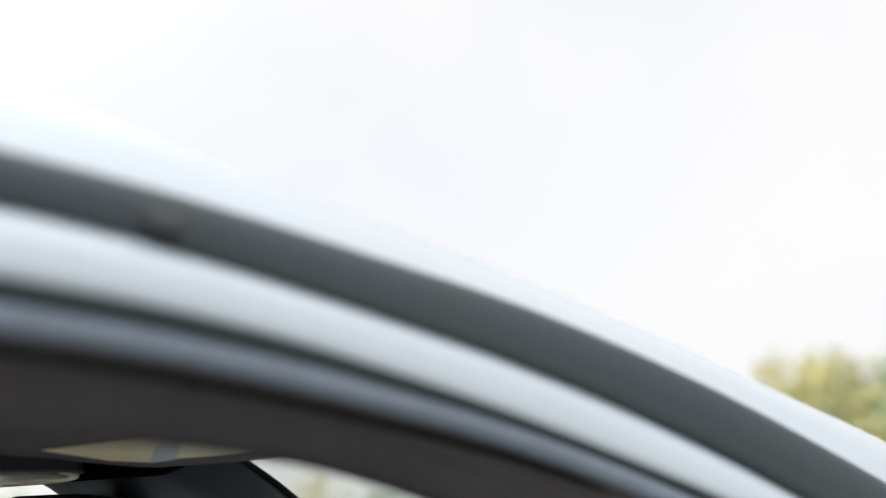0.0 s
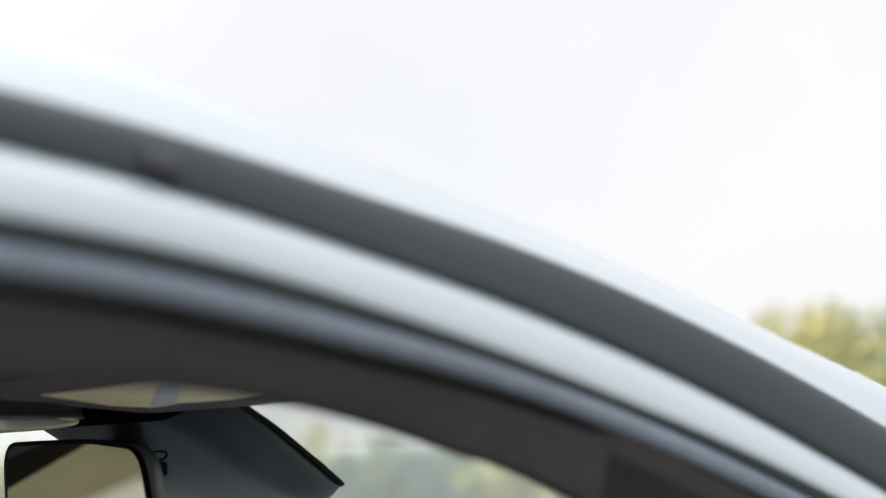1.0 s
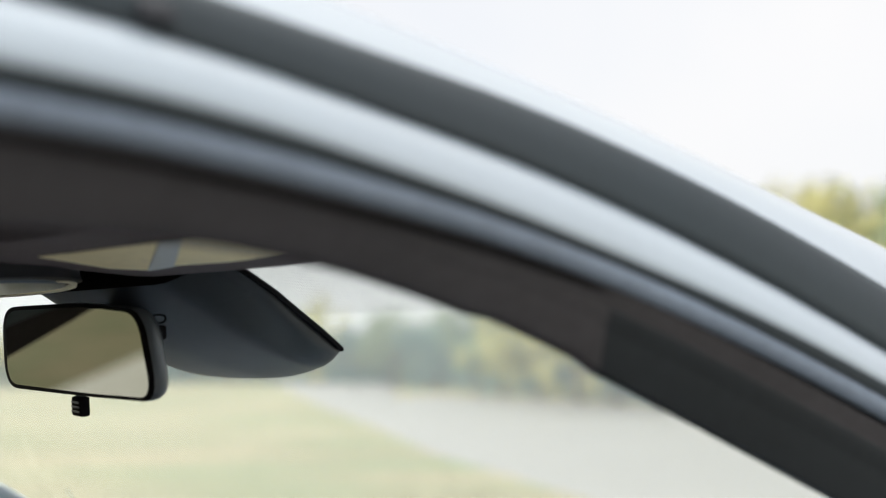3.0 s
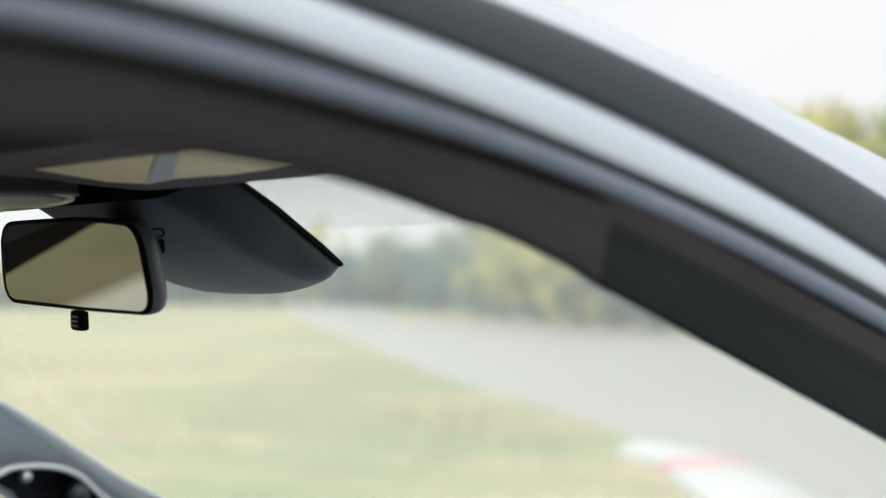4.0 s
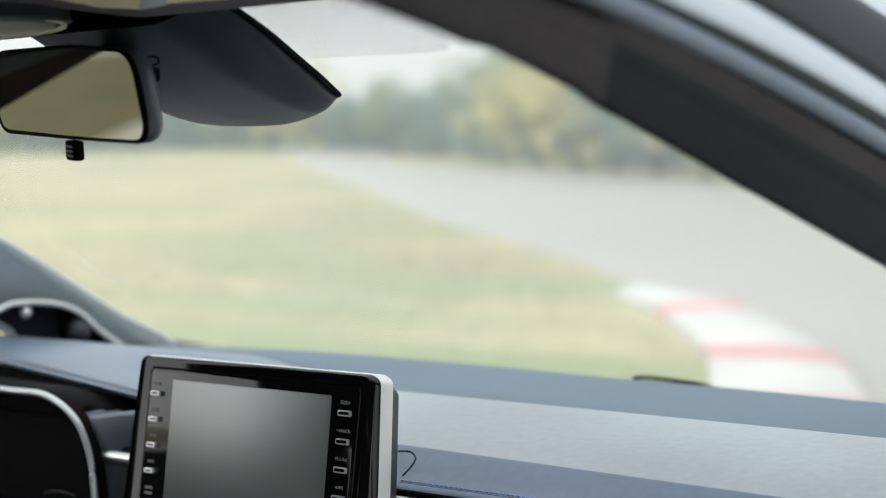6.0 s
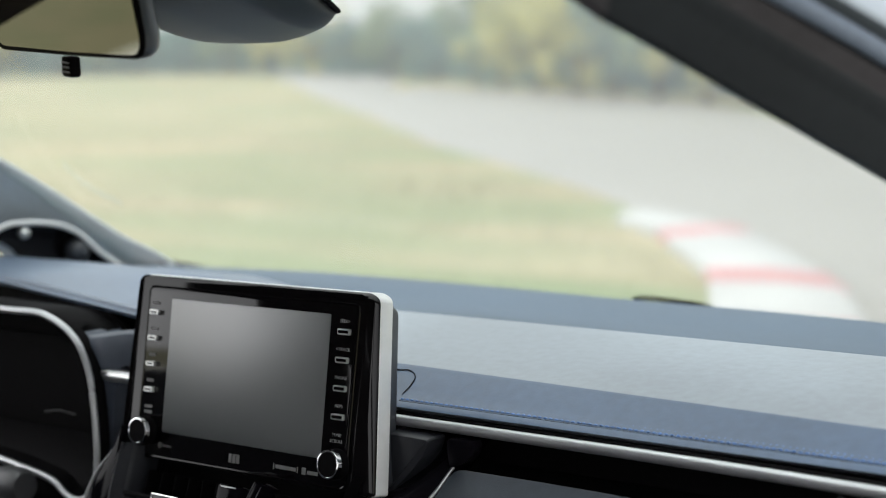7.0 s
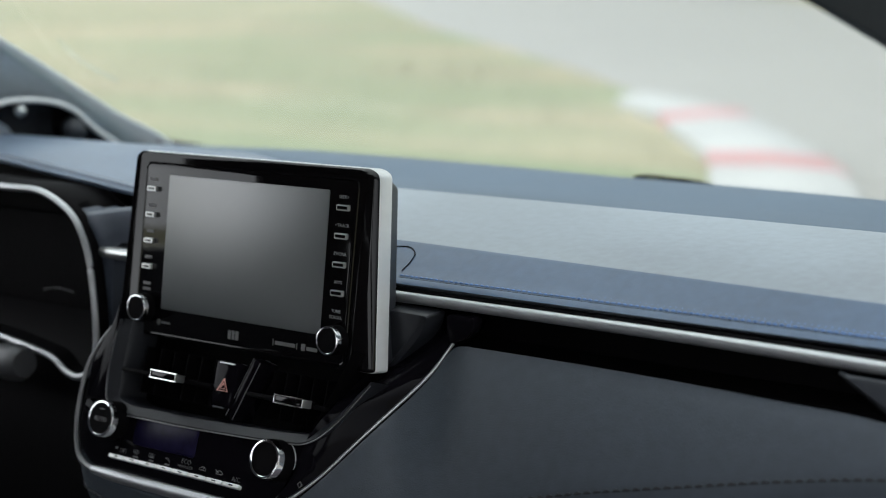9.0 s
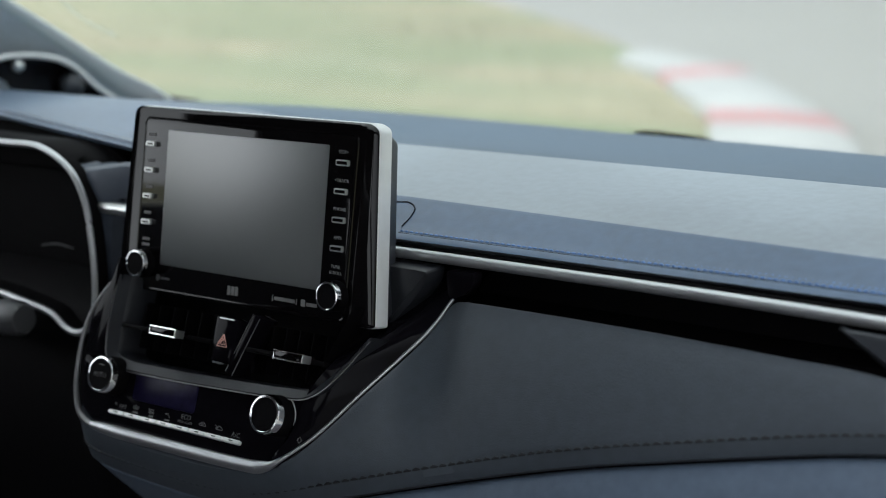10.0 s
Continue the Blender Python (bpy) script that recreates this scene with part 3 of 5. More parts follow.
# rubber gasket curving from the pillar's foot on to the dashboard
part("glass_gasket", tube(curve([(-0.6235, 0.428, 1.0060), (-0.6310, 0.4625, 0.9900), (-0.6350, 0.485, 0.9795), (-0.6330, 0.502, 0.9750), (-0.618, 0.512, 0.9735), (-0.595, 0.518, 0.9725)], 30), 0.0036, 8,
                          taper=lambda k: min(1.0, 0.3 + k * 2) * min(1.0, 0.25 + (1 - k) * 2)), MATBLACK, car, "black rubber windscreen gasket")

# headliner and header
def liner_z(x, y):
    return 1.352 - 0.05 * (abs(x) / 0.56) ** 3 - 0.022 * max(0, min(1, (y + 0.36) / 0.2)) ** 1.5


liner = grid([[Vector((0.494 * j / 14, y - (0.10 * (j / 14) ** 2 if y > -0.4 else 0.0), liner_z(0.494 * j / 14, y))) for j in range(-14, 15)]
              for y in list(np.linspace(-2.1, -0.42, 14)) + list(np.linspace(-0.38, -0.135, 8))])
thick(part("headliner", liner, CLOTH, car, "dark woven cloth headliner"), 0.006, 1.0)
header = curve([(-0.5, -0.225, 1.312), (-0.25, -0.158, 1.325), (0, -0.138, 1.329), (0.25, -0.158, 1.3245), (0.5, -0.225, 1.310)], 30)
part("header_edge", tube(header, 0.006, 8, flat=0.7), CLOTH, car)

part("grab_handle", tube(curve([(0.425, -0.60, 1.322), (0.432, -0.575, 1.3165), (0.436, -0.545, 1.3160), (0.440, -0.515, 1.3165), (0.446, -0.492, 1.322)], 16), 0.0065, 10), MATBLACK, car, "black grab handle under the roof rail")

# windscreen
BASE = curve([(-0.65, 0.47, 0.955), (-0.35, 0.575, 0.955), (0, 0.61, 0.955), (0.35, 0.575, 0.955), (0.65, 0.47, 0.955)], 31)
TOP = curve([(-0.50, -0.215, 1.326), (-0.25, -0.150, 1.334), (0, -0.130, 1.338), (0.25, -0.150, 1.334), (0.50, -0.215, 1.324)], 31)


def on_glass(u, v):
    """A place on the windscreen: u across, -1 to 1, v from the bottom, 0, to the top, 1."""
    k = (u + 1) * 15
    i = min(int(k), 29)
    a, b = lerp(BASE[i], BASE[i + 1], k - i), lerp(TOP[i], TOP[i + 1], k - i)
    return lerp(a, b, v) + Vector((0, 0.45, 0.9)) * 0.022 * math.sin(math.pi * v)


pane = part("windscreen", grid([[on_glass(u, v) for u in np.linspace(-1, 1, 41)] for v in np.linspace(0, 1, 21)]), GLASS, car, "laminated glass windscreen with dust and added veiling haze")
pane.visible_shadow = False


def dots():
    """The printed band of fine dots along the top of the glass, thinning out downwards, with a rounded end."""
    verts, faces = [], []
    row = 0
    v = 0.995
    while v > 0.80:
        fade = min(1.0, (v - 0.80) / 0.15)
        r = 0.00076 * (0.6 + 0.4 * fade)
        u = 0.15 + (row % 2) * 0.0023
        while u < 0.507:
            if v > 0.852 and (u < 0.43 or v > 0.89 or ((u - 0.43) / 0.077) ** 2 + ((0.89 - v) / 0.038) ** 2 < 1):
                p = on_glass(u, v) + Vector((0, -0.45, -0.9)) * 0.0015
                tx = Vector((1, 0, 0))
                ty = Vector((0, -0.9, 0.45))
                b = len(verts)
                verts += [tuple(p + tx * r * math.cos(a) + ty * r * math.sin(a)) for a in (0, 1.0472, 2.0944, 3.1416, 4.1888, 5.236)]
                faces.append(tuple(range(b, b + 6)))
            u += 0.0046
        v -= 0.0030
        row += 1
    me = bpy.data.meshes.new("shade_dots")
    me.from_pydata(verts, [], faces)
    me.materials.append(FRIT)
    put("shade_dots", me, pane, "black printed dot band", "stuff")


dots()

def streak(points, width):
    """A faint dusty line left on the glass by a wiper."""
    line = [on_glass(u, v) + Vector((0, -0.45, -0.9)) * 0.002 for u, v in points]
    rows = [[p + Vector((0, 0, -width)), p + Vector((0, 0, width))] for p in curve(line, 24)]
    ob = part("dust_streak", grid(rows), DUST, pane, "faint dusty wiper streak")
    ob.visible_shadow = False


streak([(-0.8367, 0.407), (-0.852, 0.362), (-0.851, 0.316), (-0.832, 0.275)], 0.0024)

# ---- dashboard ----
def driver_side(x):
    k = min(1, max(0, (-0.05 - x) / 0.11))
    return k * k * (3 - 2 * k)


def pad_low(x):
    """Height of the pad's lower front edge: level for the passenger, rising over the instruments."""
    return lerp(0.954, 0.997 + 0.1 * min(0.24, max(0, -0.15 - x)), driver_side(x))


def pad_front(x):
    return pad_low(x) + lerp(0.010, 0.005, driver_side(x))


def pad_row(x):
    low, zf, s = pad_low(x), pad_front(x), driver_side(x)
    bow = 0.02 * (x / 0.6) ** 2
    c = 1 - 0.2 * min(1.3, max(0, (x - 0.1) / 0.4))
    k = c * (1 - s)
    y0 = 0.041 + 0.022 * s
    h = min(1, max(0, (-0.16 - x) / 0.16))
    h = h * h * (3 - 2 * h)
    lift = 0.0085 * min(1, max(0, -x / 0.4))
    pts = [(y0 + 0.012, low), (y0 + 0.004, lerp(low, zf, 0.16)), (y0 - 0.0010, lerp(low, zf, 0.42)), (y0 - 0.0020, lerp(low, zf, 0.64)), (y0 + 0.0005, lerp(low, zf, 0.86)), (y0 + 0.005, zf), (y0 + 0.019, zf + 0.0070 * k), (y0 + 0.005 + 0.033 * c, zf + 0.0190 * k), (y0 + 0.005 + 0.036 * c, zf + 0.0202 * k),
           (y0 + 0.005 + 0.039 * c, zf + 0.0207 * k), (0.15, lerp(zf + 0.0265, zf - 0.001, s)), (0.21, lerp(0.9937, 1.022, h)), (0.231, lerp(0.9951, 1.0185, h)), (0.238, lerp(0.9950, 1.017, h)), (0.262, lerp(0.9926, 1.0125, h)),
           (0.32, lerp(0.9830, 1.003, h)), (0.40, lerp(0.9757, 0.989, h)), (0.47, 0.9728 + lift), (0.53, 0.9695 + lift), (0.575, 0.958 + lift)]
    return [Vector((x, y - bow * min(1, max(0, (y - 0.2) / 0.3)) * 3.2, z)) for y, z in pts]


# one skin; its shade and reflections are put into these tones by position
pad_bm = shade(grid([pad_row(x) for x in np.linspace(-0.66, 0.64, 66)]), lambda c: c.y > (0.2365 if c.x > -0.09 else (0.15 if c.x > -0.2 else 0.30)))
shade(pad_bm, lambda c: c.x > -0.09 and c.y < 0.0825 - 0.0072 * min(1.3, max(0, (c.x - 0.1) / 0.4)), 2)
# underside of the front roll: its own shade as a darker material
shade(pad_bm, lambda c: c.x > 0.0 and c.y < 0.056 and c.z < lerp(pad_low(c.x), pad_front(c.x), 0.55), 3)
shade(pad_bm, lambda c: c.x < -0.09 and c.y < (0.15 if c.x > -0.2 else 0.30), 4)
pad = part("dashboard", pad_bm, [SKINLIT, SKINFAR, SKINSHADED, VENTLIP, HOODSKIN], car, "slate-blue soft skin dashboard top pad")
thick(pad, 0.006)


def stitches(name, line, size, material, parent, step, label):
    """A row of short sewn stitches along a line."""
    bm = bmesh.new()
    for i, p in enumerate(line[:-1]):
        t = (line[i + 1] - p).normalized()
        q = p + t * step * 0.78
        side = t.cross(Vector((0, 0, 1))).normalized()
        up = side.cross(t)
        ring = []
        for c, k in ((p, 0.5), (lerp(p, q, 0.5) + up * size * 0.5, 1.0), (q, 0.5)):
            ring.append([bm.verts.new(c + side * size * k * math.cos(a) + up * size * k * math.sin(a)) for a in (0, 1.26, 2.51, 3.77, 5.03)])
        for a, b in zip(ring, ring[1:]):
            for j in range(5):
                bm.faces.new((a[j], a[(j + 1) % 5], b[(j + 1) % 5], b[j]))
    return part(name, bm, material, parent, label, "stuff")


def even(line, step):
    out, left = [line[0]], step
    for a, b in zip(line, line[1:]):
        d = (b - a).length
        while left <= d:
            out.append(lerp(a, b, left / d))
            left += step
        left -= d
    return out


for k, off in enumerate((0.0, 0.0045)):
    line = even([Vector((x, 0.0475 + off, pad_front(x) + 0.0007 + off * 0.2)) for x in np.linspace(0.12, 0.63, 80)], 0.0048)
    stitches("stitching", line, 0.0008, THREAD, pad, 0.0048, "double row of blue stitching")
part("pad_seam", tube([Vector((x, 0.0455, pad_front(x) - 0.0002)) for x in np.linspace(0.12, 0.63, 30)], 0.00035, 6), DARKTHREAD, pad)
# small curved parting line in the pad beside the touchscreen
def on_pad(x, y):
    row = pad_row(x)
    return Vector((x, y, float(np.interp(y, [p.y for p in row[3:]], [p.z for p in row[3:]])) + 0.0002))


part("parting_line", tube([on_pad(p.x, p.y) for p in curve([(0.080, 0.0735, 0), (0.0976, 0.0751, 0), (0.105, 0.0758, 0), (0.1117, 0.0739, 0), (0.1166, 0.0700, 0), (0.1181, 0.0652, 0), (0.1182, 0.0596, 0), (0.1178, 0.0524, 0)], 30)], 0.0006, 6), MATBLACK, pad)

strip_line = [Vector((x, 0.036 - 0.010 * max(0, (x - 0.3) / 0.3) ** 2, 0.9512 - 0.0015 * max(0, (x - 0.3) / 0.3) ** 2)) for x in np.linspace(0.118, 0.63, 40)]
part("trim_strip", tube([p + Vector((0, 0, 0.0002)) for p in strip_line], 0.0044, 16, flat=0.98), STRIP, pad, "satin silver trim strip")
# black rod stands in for the shade between pad and strip
part("strip_gap_shade", tube([p + Vector((0, 0.004, 0.0046)) for p in strip_line], 0.0016, 8), MATBLACK, pad, "black rod in place of the shaded gap above the strip")
end_block = slab(rounded([(0.176, 0.9440), (0.204, 0.9450), (0.2035, 0.936), (0.196, 0.9275), (0.178, 0.9205)], 0.006, 5), -0.040, -0.030, 0.002)
part("slot_end", end_block, PIANOLOW, pad, "gloss black end of the slot", at=Matrix(((1, 0, 0, 0), (0, 0, -1, 0), (0, 1, 0, 0), (0, 0, 0, 1))))
part("trim_strip", tube([Vector((x, 0.016, 0.9600)) for x in np.linspace(-0.198, -0.10, 8)], 0.0055, 14), SILVER, pad, "satin silver trim strip")
# black box fills the recess above the strip in place of shade
part("recess_shade", box(-0.145, 0.036, 0.9690, 0.105, 0.03, 0.006, 0.002), PIANO, pad)
# slot under the strip; its shade is put into near-black sheets
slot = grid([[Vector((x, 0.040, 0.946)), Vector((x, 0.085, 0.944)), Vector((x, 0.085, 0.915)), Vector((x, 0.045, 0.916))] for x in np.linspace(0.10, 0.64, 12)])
part("vent_slot", slot, MATBLACK, pad, "recess under the trim strip, its shade coloured in")

# upper glovebox skin, seam, lower lid
TOPL = curve([(-0.175, 0.0, 0.806), (-0.155, -0.055, 0.803), (-0.10, -0.0725, 0.7965), (0.02, -0.0735, 0.7940), (0.086, -0.069, 0.801), (0.119, -0.050, 0.828), (0.143, -0.025, 0.858), (0.156, 0.0, 0.877),
              (0.172, 0.02, 0.899), (0.182, 0.032, 0.919), (0.212, 0.022, 0.9246), (0.2905, 0.019, 0.9258), (0.3845, 0.018, 0.9250), (0.4685, 0.018, 0.9223), (0.515, 0.018, 0.9213), (0.61, 0.014, 0.912)], 90)
SEAM = curve([(-0.172, 0.0, 0.786), (-0.154, -0.050, 0.7785), (-0.119, -0.062, 0.7752), (-0.077, -0.063, 0.7729), (-0.037, -0.063, 0.7712), (0.0014, -0.062, 0.7695), (0.039, -0.061, 0.7714), (0.068, -0.060, 0.7757), (0.0945, -0.055, 0.7827),
              (0.135, -0.045, 0.7945), (0.22, -0.025, 0.818), (0.315, -0.018, 0.845), (0.40, -0.010, 0.8635), (0.475, 0.0, 0.8785), (0.535, 0.005, 0.889), (0.62, 0.01, 0.898)], 90)
SEAM = [p + Vector((0, 0, -0.0072)) for p in SEAM]
for edge in (TOPL, SEAM):
    for _ in range(6):
        edge[1:-1] = [lerp(lerp(a, c, 0.5), b, 0.5) for a, b, c in zip(edge, edge[1:], edge[2:])]
def seam_at(x):
    return Vector((x, float(np.interp(x, [q.x for q in SEAM], [q.y for q in SEAM])), float(np.interp(x, [q.x for q in SEAM], [q.z for q in SEAM]))))


skin_rows = []
for p in TOPL:
    q = seam_at(float(np.interp(p.x, [-0.172, 0.02, 0.182, 0.60], [-0.172, 0.02, 0.215, 0.62])))
    swell = Vector((0, -0.006 * min(1, (p - q).length / 0.1), 0.0))
    skin_rows.append([p + Vector((0, 0.02, -0.016)), p + Vector((0, 0.004, -0.0025)), p + Vector((0, 0.0012, -0.0003)), p, lerp(p, q, 0.02), lerp(p, q, 0.04)] + [lerp(p, q, s) + swell * math.sin(math.pi * s) for s in (0.12, 0.3, 0.5, 0.7, 0.88)] +
                     [q, q + Vector((0, 0.002, -0.006)), q + Vector((0, 0.008, -0.009))])
skin = thick(part("glovebox_panel", grid(skin_rows), PANEL, car, "charcoal soft skin panel above the glovebox"), 0.003)
stitches("stitching", even([p + Vector((0, -0.0032, 0.0072)) for p in SEAM], 0.0076), 0.0013, DARKTHREAD, skin, 0.0076, "dark stitching along the seam")
lid_rows = []
for q in SEAM:
    a = q + Vector((0, 0.007, -0.010))
    k = min(1, max(0, (0.20 - q.x) / 0.16))
    lid_rows.append([a, a + Vector((0, -0.004 + 0.006 * k, -0.003)), a + Vector((0, -0.012 + 0.030 * k, -0.02)), a + Vector((0, -0.012 + 0.080 * k, -0.07)), a + Vector((0, 0.01 + 0.12 * k, -0.16)), a + Vector((0, 0.05 + 0.12 * k, -0.26))])
thick(part("glovebox_lid", grid(lid_rows), LOWER, car, "slate-blue skin glovebox lid"), 0.003)
# side vent cheek at the end of the slot
cheek = grid([[Vector((0.4935 + s * 0.0475, 0.030 - 0.002 * s, 0.9457 - 0.031 * s)), Vector((0.501 + s * 0.0475, 0.025 - 0.002 * s, 0.9450 - 0.028 * s)), Vector((0.61, 0.02, 0.944)), Vector((0.63, 0.05, 0.944))] for s in np.linspace(0, 1, 8)])
thick(part("side_vent_surround", cheek, LIP, car, "grey plastic side vent surround"), 0.003)

# ---- touchscreen unit ----
def plane(origin, lean):
    a = radians(lean)
    m = Matrix(((1, 0, 0), (0, math.sin(a), -math.cos(a)), (0, math.cos(a), math.sin(a)))).to_4x4()
    return Matrix.Translation(origin) @ m


S = plane((0, 0, 0.98), 10)
face = [(-0.1280, 0.0738), (0.1225, 0.0738), (0.1312, 0.0695), (0.1408, -0.0770), (0.1370, -0.0785), (-0.1410, -0.0785), (-0.1460, -0.0770), (-0.1340, 0.0695)]
brow = [(-0.1235, 0.0715), (0.1195, 0.0715), (0.1243, 0.0680), (0.1192, -0.0755), (0.1160, -0.0770), (-0.1270, -0.0768), (-0.1322, -0.0750), (-0.1268, 0.0680)]
unit = part("touchscreen", slab(rounded(face, 0.004), -0.0180, -0.0040, 0.0018), FRAME, car, "gloss black touchscreen unit with a satin silver frame", at=S)
back = slab(rounded([(p[0] * 0.985, p[1] * 0.97) for p in face], 0.01), -0.034, -0.0175)
for v in back.verts:
    if v.co.z < -0.03:
        v.co.x *= 0.96
        v.co.y *= 0.90
part("back_housing", back, LIP, unit, "dark grey plastic back housing", at=S)
side_out = [(p[0] - 0.0006 if p[0] > 0 else p[0] + float(np.interp(p[1], [-0.08, 0.07], [0.0082, 0.0050])), p[1] * 0.992) for p in face]
rings = [[Vector((p.x, p.y, d if p.x > -0.12 or k == 0 else 0.0016 + 0.0015 * (1 - k))) for p in rounded([Vector((*lerp(Vector(a), Vector(b), k), 0)) for a, b in zip(side_out, brow)], 0.006)] for k, d in ((0, -0.0060), (0, -0.0034), (0.06, -0.0022), (0.5, -0.0002), (0.94, 0.0014), (1.0, 0.0016))]
bezel_bm = grid(rings, True)
cap(bezel_bm, range(5 * len(rings[0]), 6 * len(rings[0])))
part("bezel", bezel_bm, PIANO, unit, "gloss black bezel with a sloping outer edge", at=S)
groove = rounded([(-0.1165, 0.0640), (0.1165, 0.0640), (0.1145, -0.0750), (-0.1185, -0.0760)], 0.006, 6)
gl = [Vector((p.x, p.y, 0.0018)) for p in [Vector((q[0], q[1], 0)) for q in groove]]
part("front_ridge", tube([S @ p for p in gl + gl[:1]], 0.0009, 6), PIANO, unit)
part("front_glass", slab(rounded([(-0.1155, 0.0630), (0.1155, 0.0630), (0.1135, -0.0742), (-0.1175, -0.0752)], 0.005), 0.001, 0.0022, 0.0004), PIANO, unit, "gloss black front glass", at=S)
part("display", slab(rounded(rect(-0.0885, 0.0885, -0.055, 0.055), 0.0015, 3), 0.0018, 0.0026, 0.0002), SCREEN, unit, "grey unlit display", at=S)


def key_mesh(name, w, h, d, iw=0.0, ih=0.0, rim=SILVER):
    bm = slab(rounded(rect(-w / 2, w / 2, -h / 2, h / 2), 0.0012, 3), 0, d, 0.0005)
    iw, ih = iw or w / 2 - 0.0012, ih or h / 2 - 0.0011
    top = slab(rounded(rect(-iw, iw, -ih, ih), 0.0005, 2), d - 0.0004, d + 0.0003)
    for f in top.faces:
        f.material_index = 1
    tmp = bpy.data.meshes.new("tmp")
    top.to_mesh(tmp)
    top.free()
    bm.from_mesh(tmp)
    bpy.data.meshes.remove(tmp)
    bmesh.ops.recalc_face_normals(bm, faces=bm.faces)
    me = bpy.data.meshes.new(name)
    bm.to_mesh(me)
    bm.free()
    me.materials.append(rim)
    me.materials.append(PIANO)
    return me


def knob_mesh(name, r, h):
    bm = turned([(r * 1.06, 0.0), (r * 1.04, h * 0.62), (r * 1.02, h * 0.66), (r * 1.0, h * 0.92), (r * 0.96, h * 0.99), (r * 0.87, h), (r * 0.84, h * 0.98), (r * 0.83, h * 0.95), (r * 0.4, h * 0.955), (r * 0.05, h * 0.96)], 40)
    for f in bm.faces:
        c = f.calc_center_median()
        if c.xy.length < r * 0.835 or c.z < h * 0.64:
            f.material_index = 1
    bmesh.ops.recalc_face_normals(bm, faces=bm.faces)
    me = bpy.data.meshes.new(name)
    bm.to_mesh(me)
    bm.free()
    me.materials.append(CHROME)
    me.materials.append(MATBLACK)
    me.polygons.foreach_set("use_smooth", [True] * len(me.polygons))
    me.set_sharp_from_angle(angle=radians(30))
    return me


key = key_mesh("button", 0.0125, 0.0046, 0.0024)
small_key = key_mesh("button", 0.0108, 0.0042, 0.0024, 0.0036, 0.0009)
RIGHT = ["SEEK>", "<TRACK", "PHONE", "APPS"]
for i in range(4):
    v = 0.0425 - 0.0214 * i
    put("button", key, unit, "silver-edged button", at=S @ Matrix.Translation((0.1035, v, 0.0020)))
    put("button", small_key, unit, "silver button", at=S @ Matrix.Translation((-0.1075, v, 0.0020)))
    lettering("lettering", RIGHT[i], 0.0038, S @ Matrix.Translation((0.1030, v + 0.0080, 0.0024)), PRINT, unit)
    part("label_bar", slab(rect(-0.1115, -0.1035, v + 0.0065, v + 0.0090), 0.0022, 0.0025), FAINT, unit, "faint printed label", at=S)
for k, w in enumerate(("TUNE", "SCROLL")):
    lettering("lettering", w, 0.0036, S @ Matrix.Translation((0.1030, -0.0355 - 0.0046 * k, 0.0024)), PRINT, unit)
    part("label_bar", slab(rect(-0.1118, -0.1030, -0.0368 - 0.0046 * k, -0.0345 - 0.0046 * k), 0.0022, 0.0025), FAINT, unit, "faint printed label", at=S)
knob = knob_mesh("knob", 0.0112, 0.0120)
put("knob", knob, unit, "chrome-rimmed rotary knob", at=S @ Matrix.Translation((-0.1065, -0.0560, 0.0020)))
put("knob", knob, unit, "chrome-rimmed rotary knob", at=S @ Matrix.Translation((0.1060, -0.0570, 0.0020)))


def mark(u0, u1, v0, v1, material=PRINT):
    part("logo_mark", slab(rect(u0, u1, v0, v1), 0.0022, 0.0026), material, unit, "small printed mark", at=S)


for k in range(3):
    mark(-0.0090 + k * 0.0042, -0.0090 + k * 0.0042 + 0.0032, -0.0700, -0.0630, FAINT)
mark(0.0425, 0.0640, -0.0680, -0.0652, FAINT)
for k in (0, 1):
    mark(0.0402 + k * 0.0252, 0.0409 + k * 0.0252, -0.0690, -0.0642, FAINT)
mark(0.0705, 0.0745, -0.0692, -0.0640, FAINT)
mark(0.0760, 0.0870, -0.0685, -0.0658, FAINT)
part("logo_mark", slab([(-0.090 + 0.0018 * math.cos(a), -0.0660 + 0.0026 * math.sin(a)) for a in np.linspace(0, 2 * math.pi, 17)[:-1]], 0.0022, 0.0026), FAINT, unit, "small printed mark", at=S)
mark(-0.0870, -0.0765, -0.0667, -0.0653, FAINT)

# ---- centre stack: vents and climate panel ----
K = plane((0, -0.035, 0.895), 20)
stack = part("climate_panel", slab(rounded([(-0.1290, -0.0500), (0.1120, -0.0440), (0.1170, -0.0600), (0.0900, -0.0915), (0.0740, -0.0985), (-0.0251, -0.1005), (-0.1190, -0.0985), (-0.1370, -0.0880), (-0.1465, -0.0583), (-0.1440, -0.0445)], 0.006, 4), -0.02, 0.0, 0.0015),
             PIANOLOW, car, "gloss black climate control panel", at=K)
part("side_cheek", slab(rounded([(-0.1250, 0.0400), (-0.1195, 0.0050), (-0.1200, -0.0300), (-0.1130, -0.0440), (-0.1438, -0.0440), (-0.1450, -0.0152), (-0.1280, 0.0209)], 0.004, 3), -0.02, 0.001, 0.001), PIANOLOW, stack, "gloss black cheek", at=K)
# gloss wing rising to the trim strip
WIN = curve([K @ Vector(p) for p in ((0.0900, -0.0900, 0.0), (0.1010, -0.0640, 0.0), (0.1080, -0.0400, 0.0), (0.1200, -0.0160, -0.006), (0.1280, 0.0080, -0.035), (0.1320, 0.0350, -0.065), (0.1300, 0.055, -0.09))], 40)
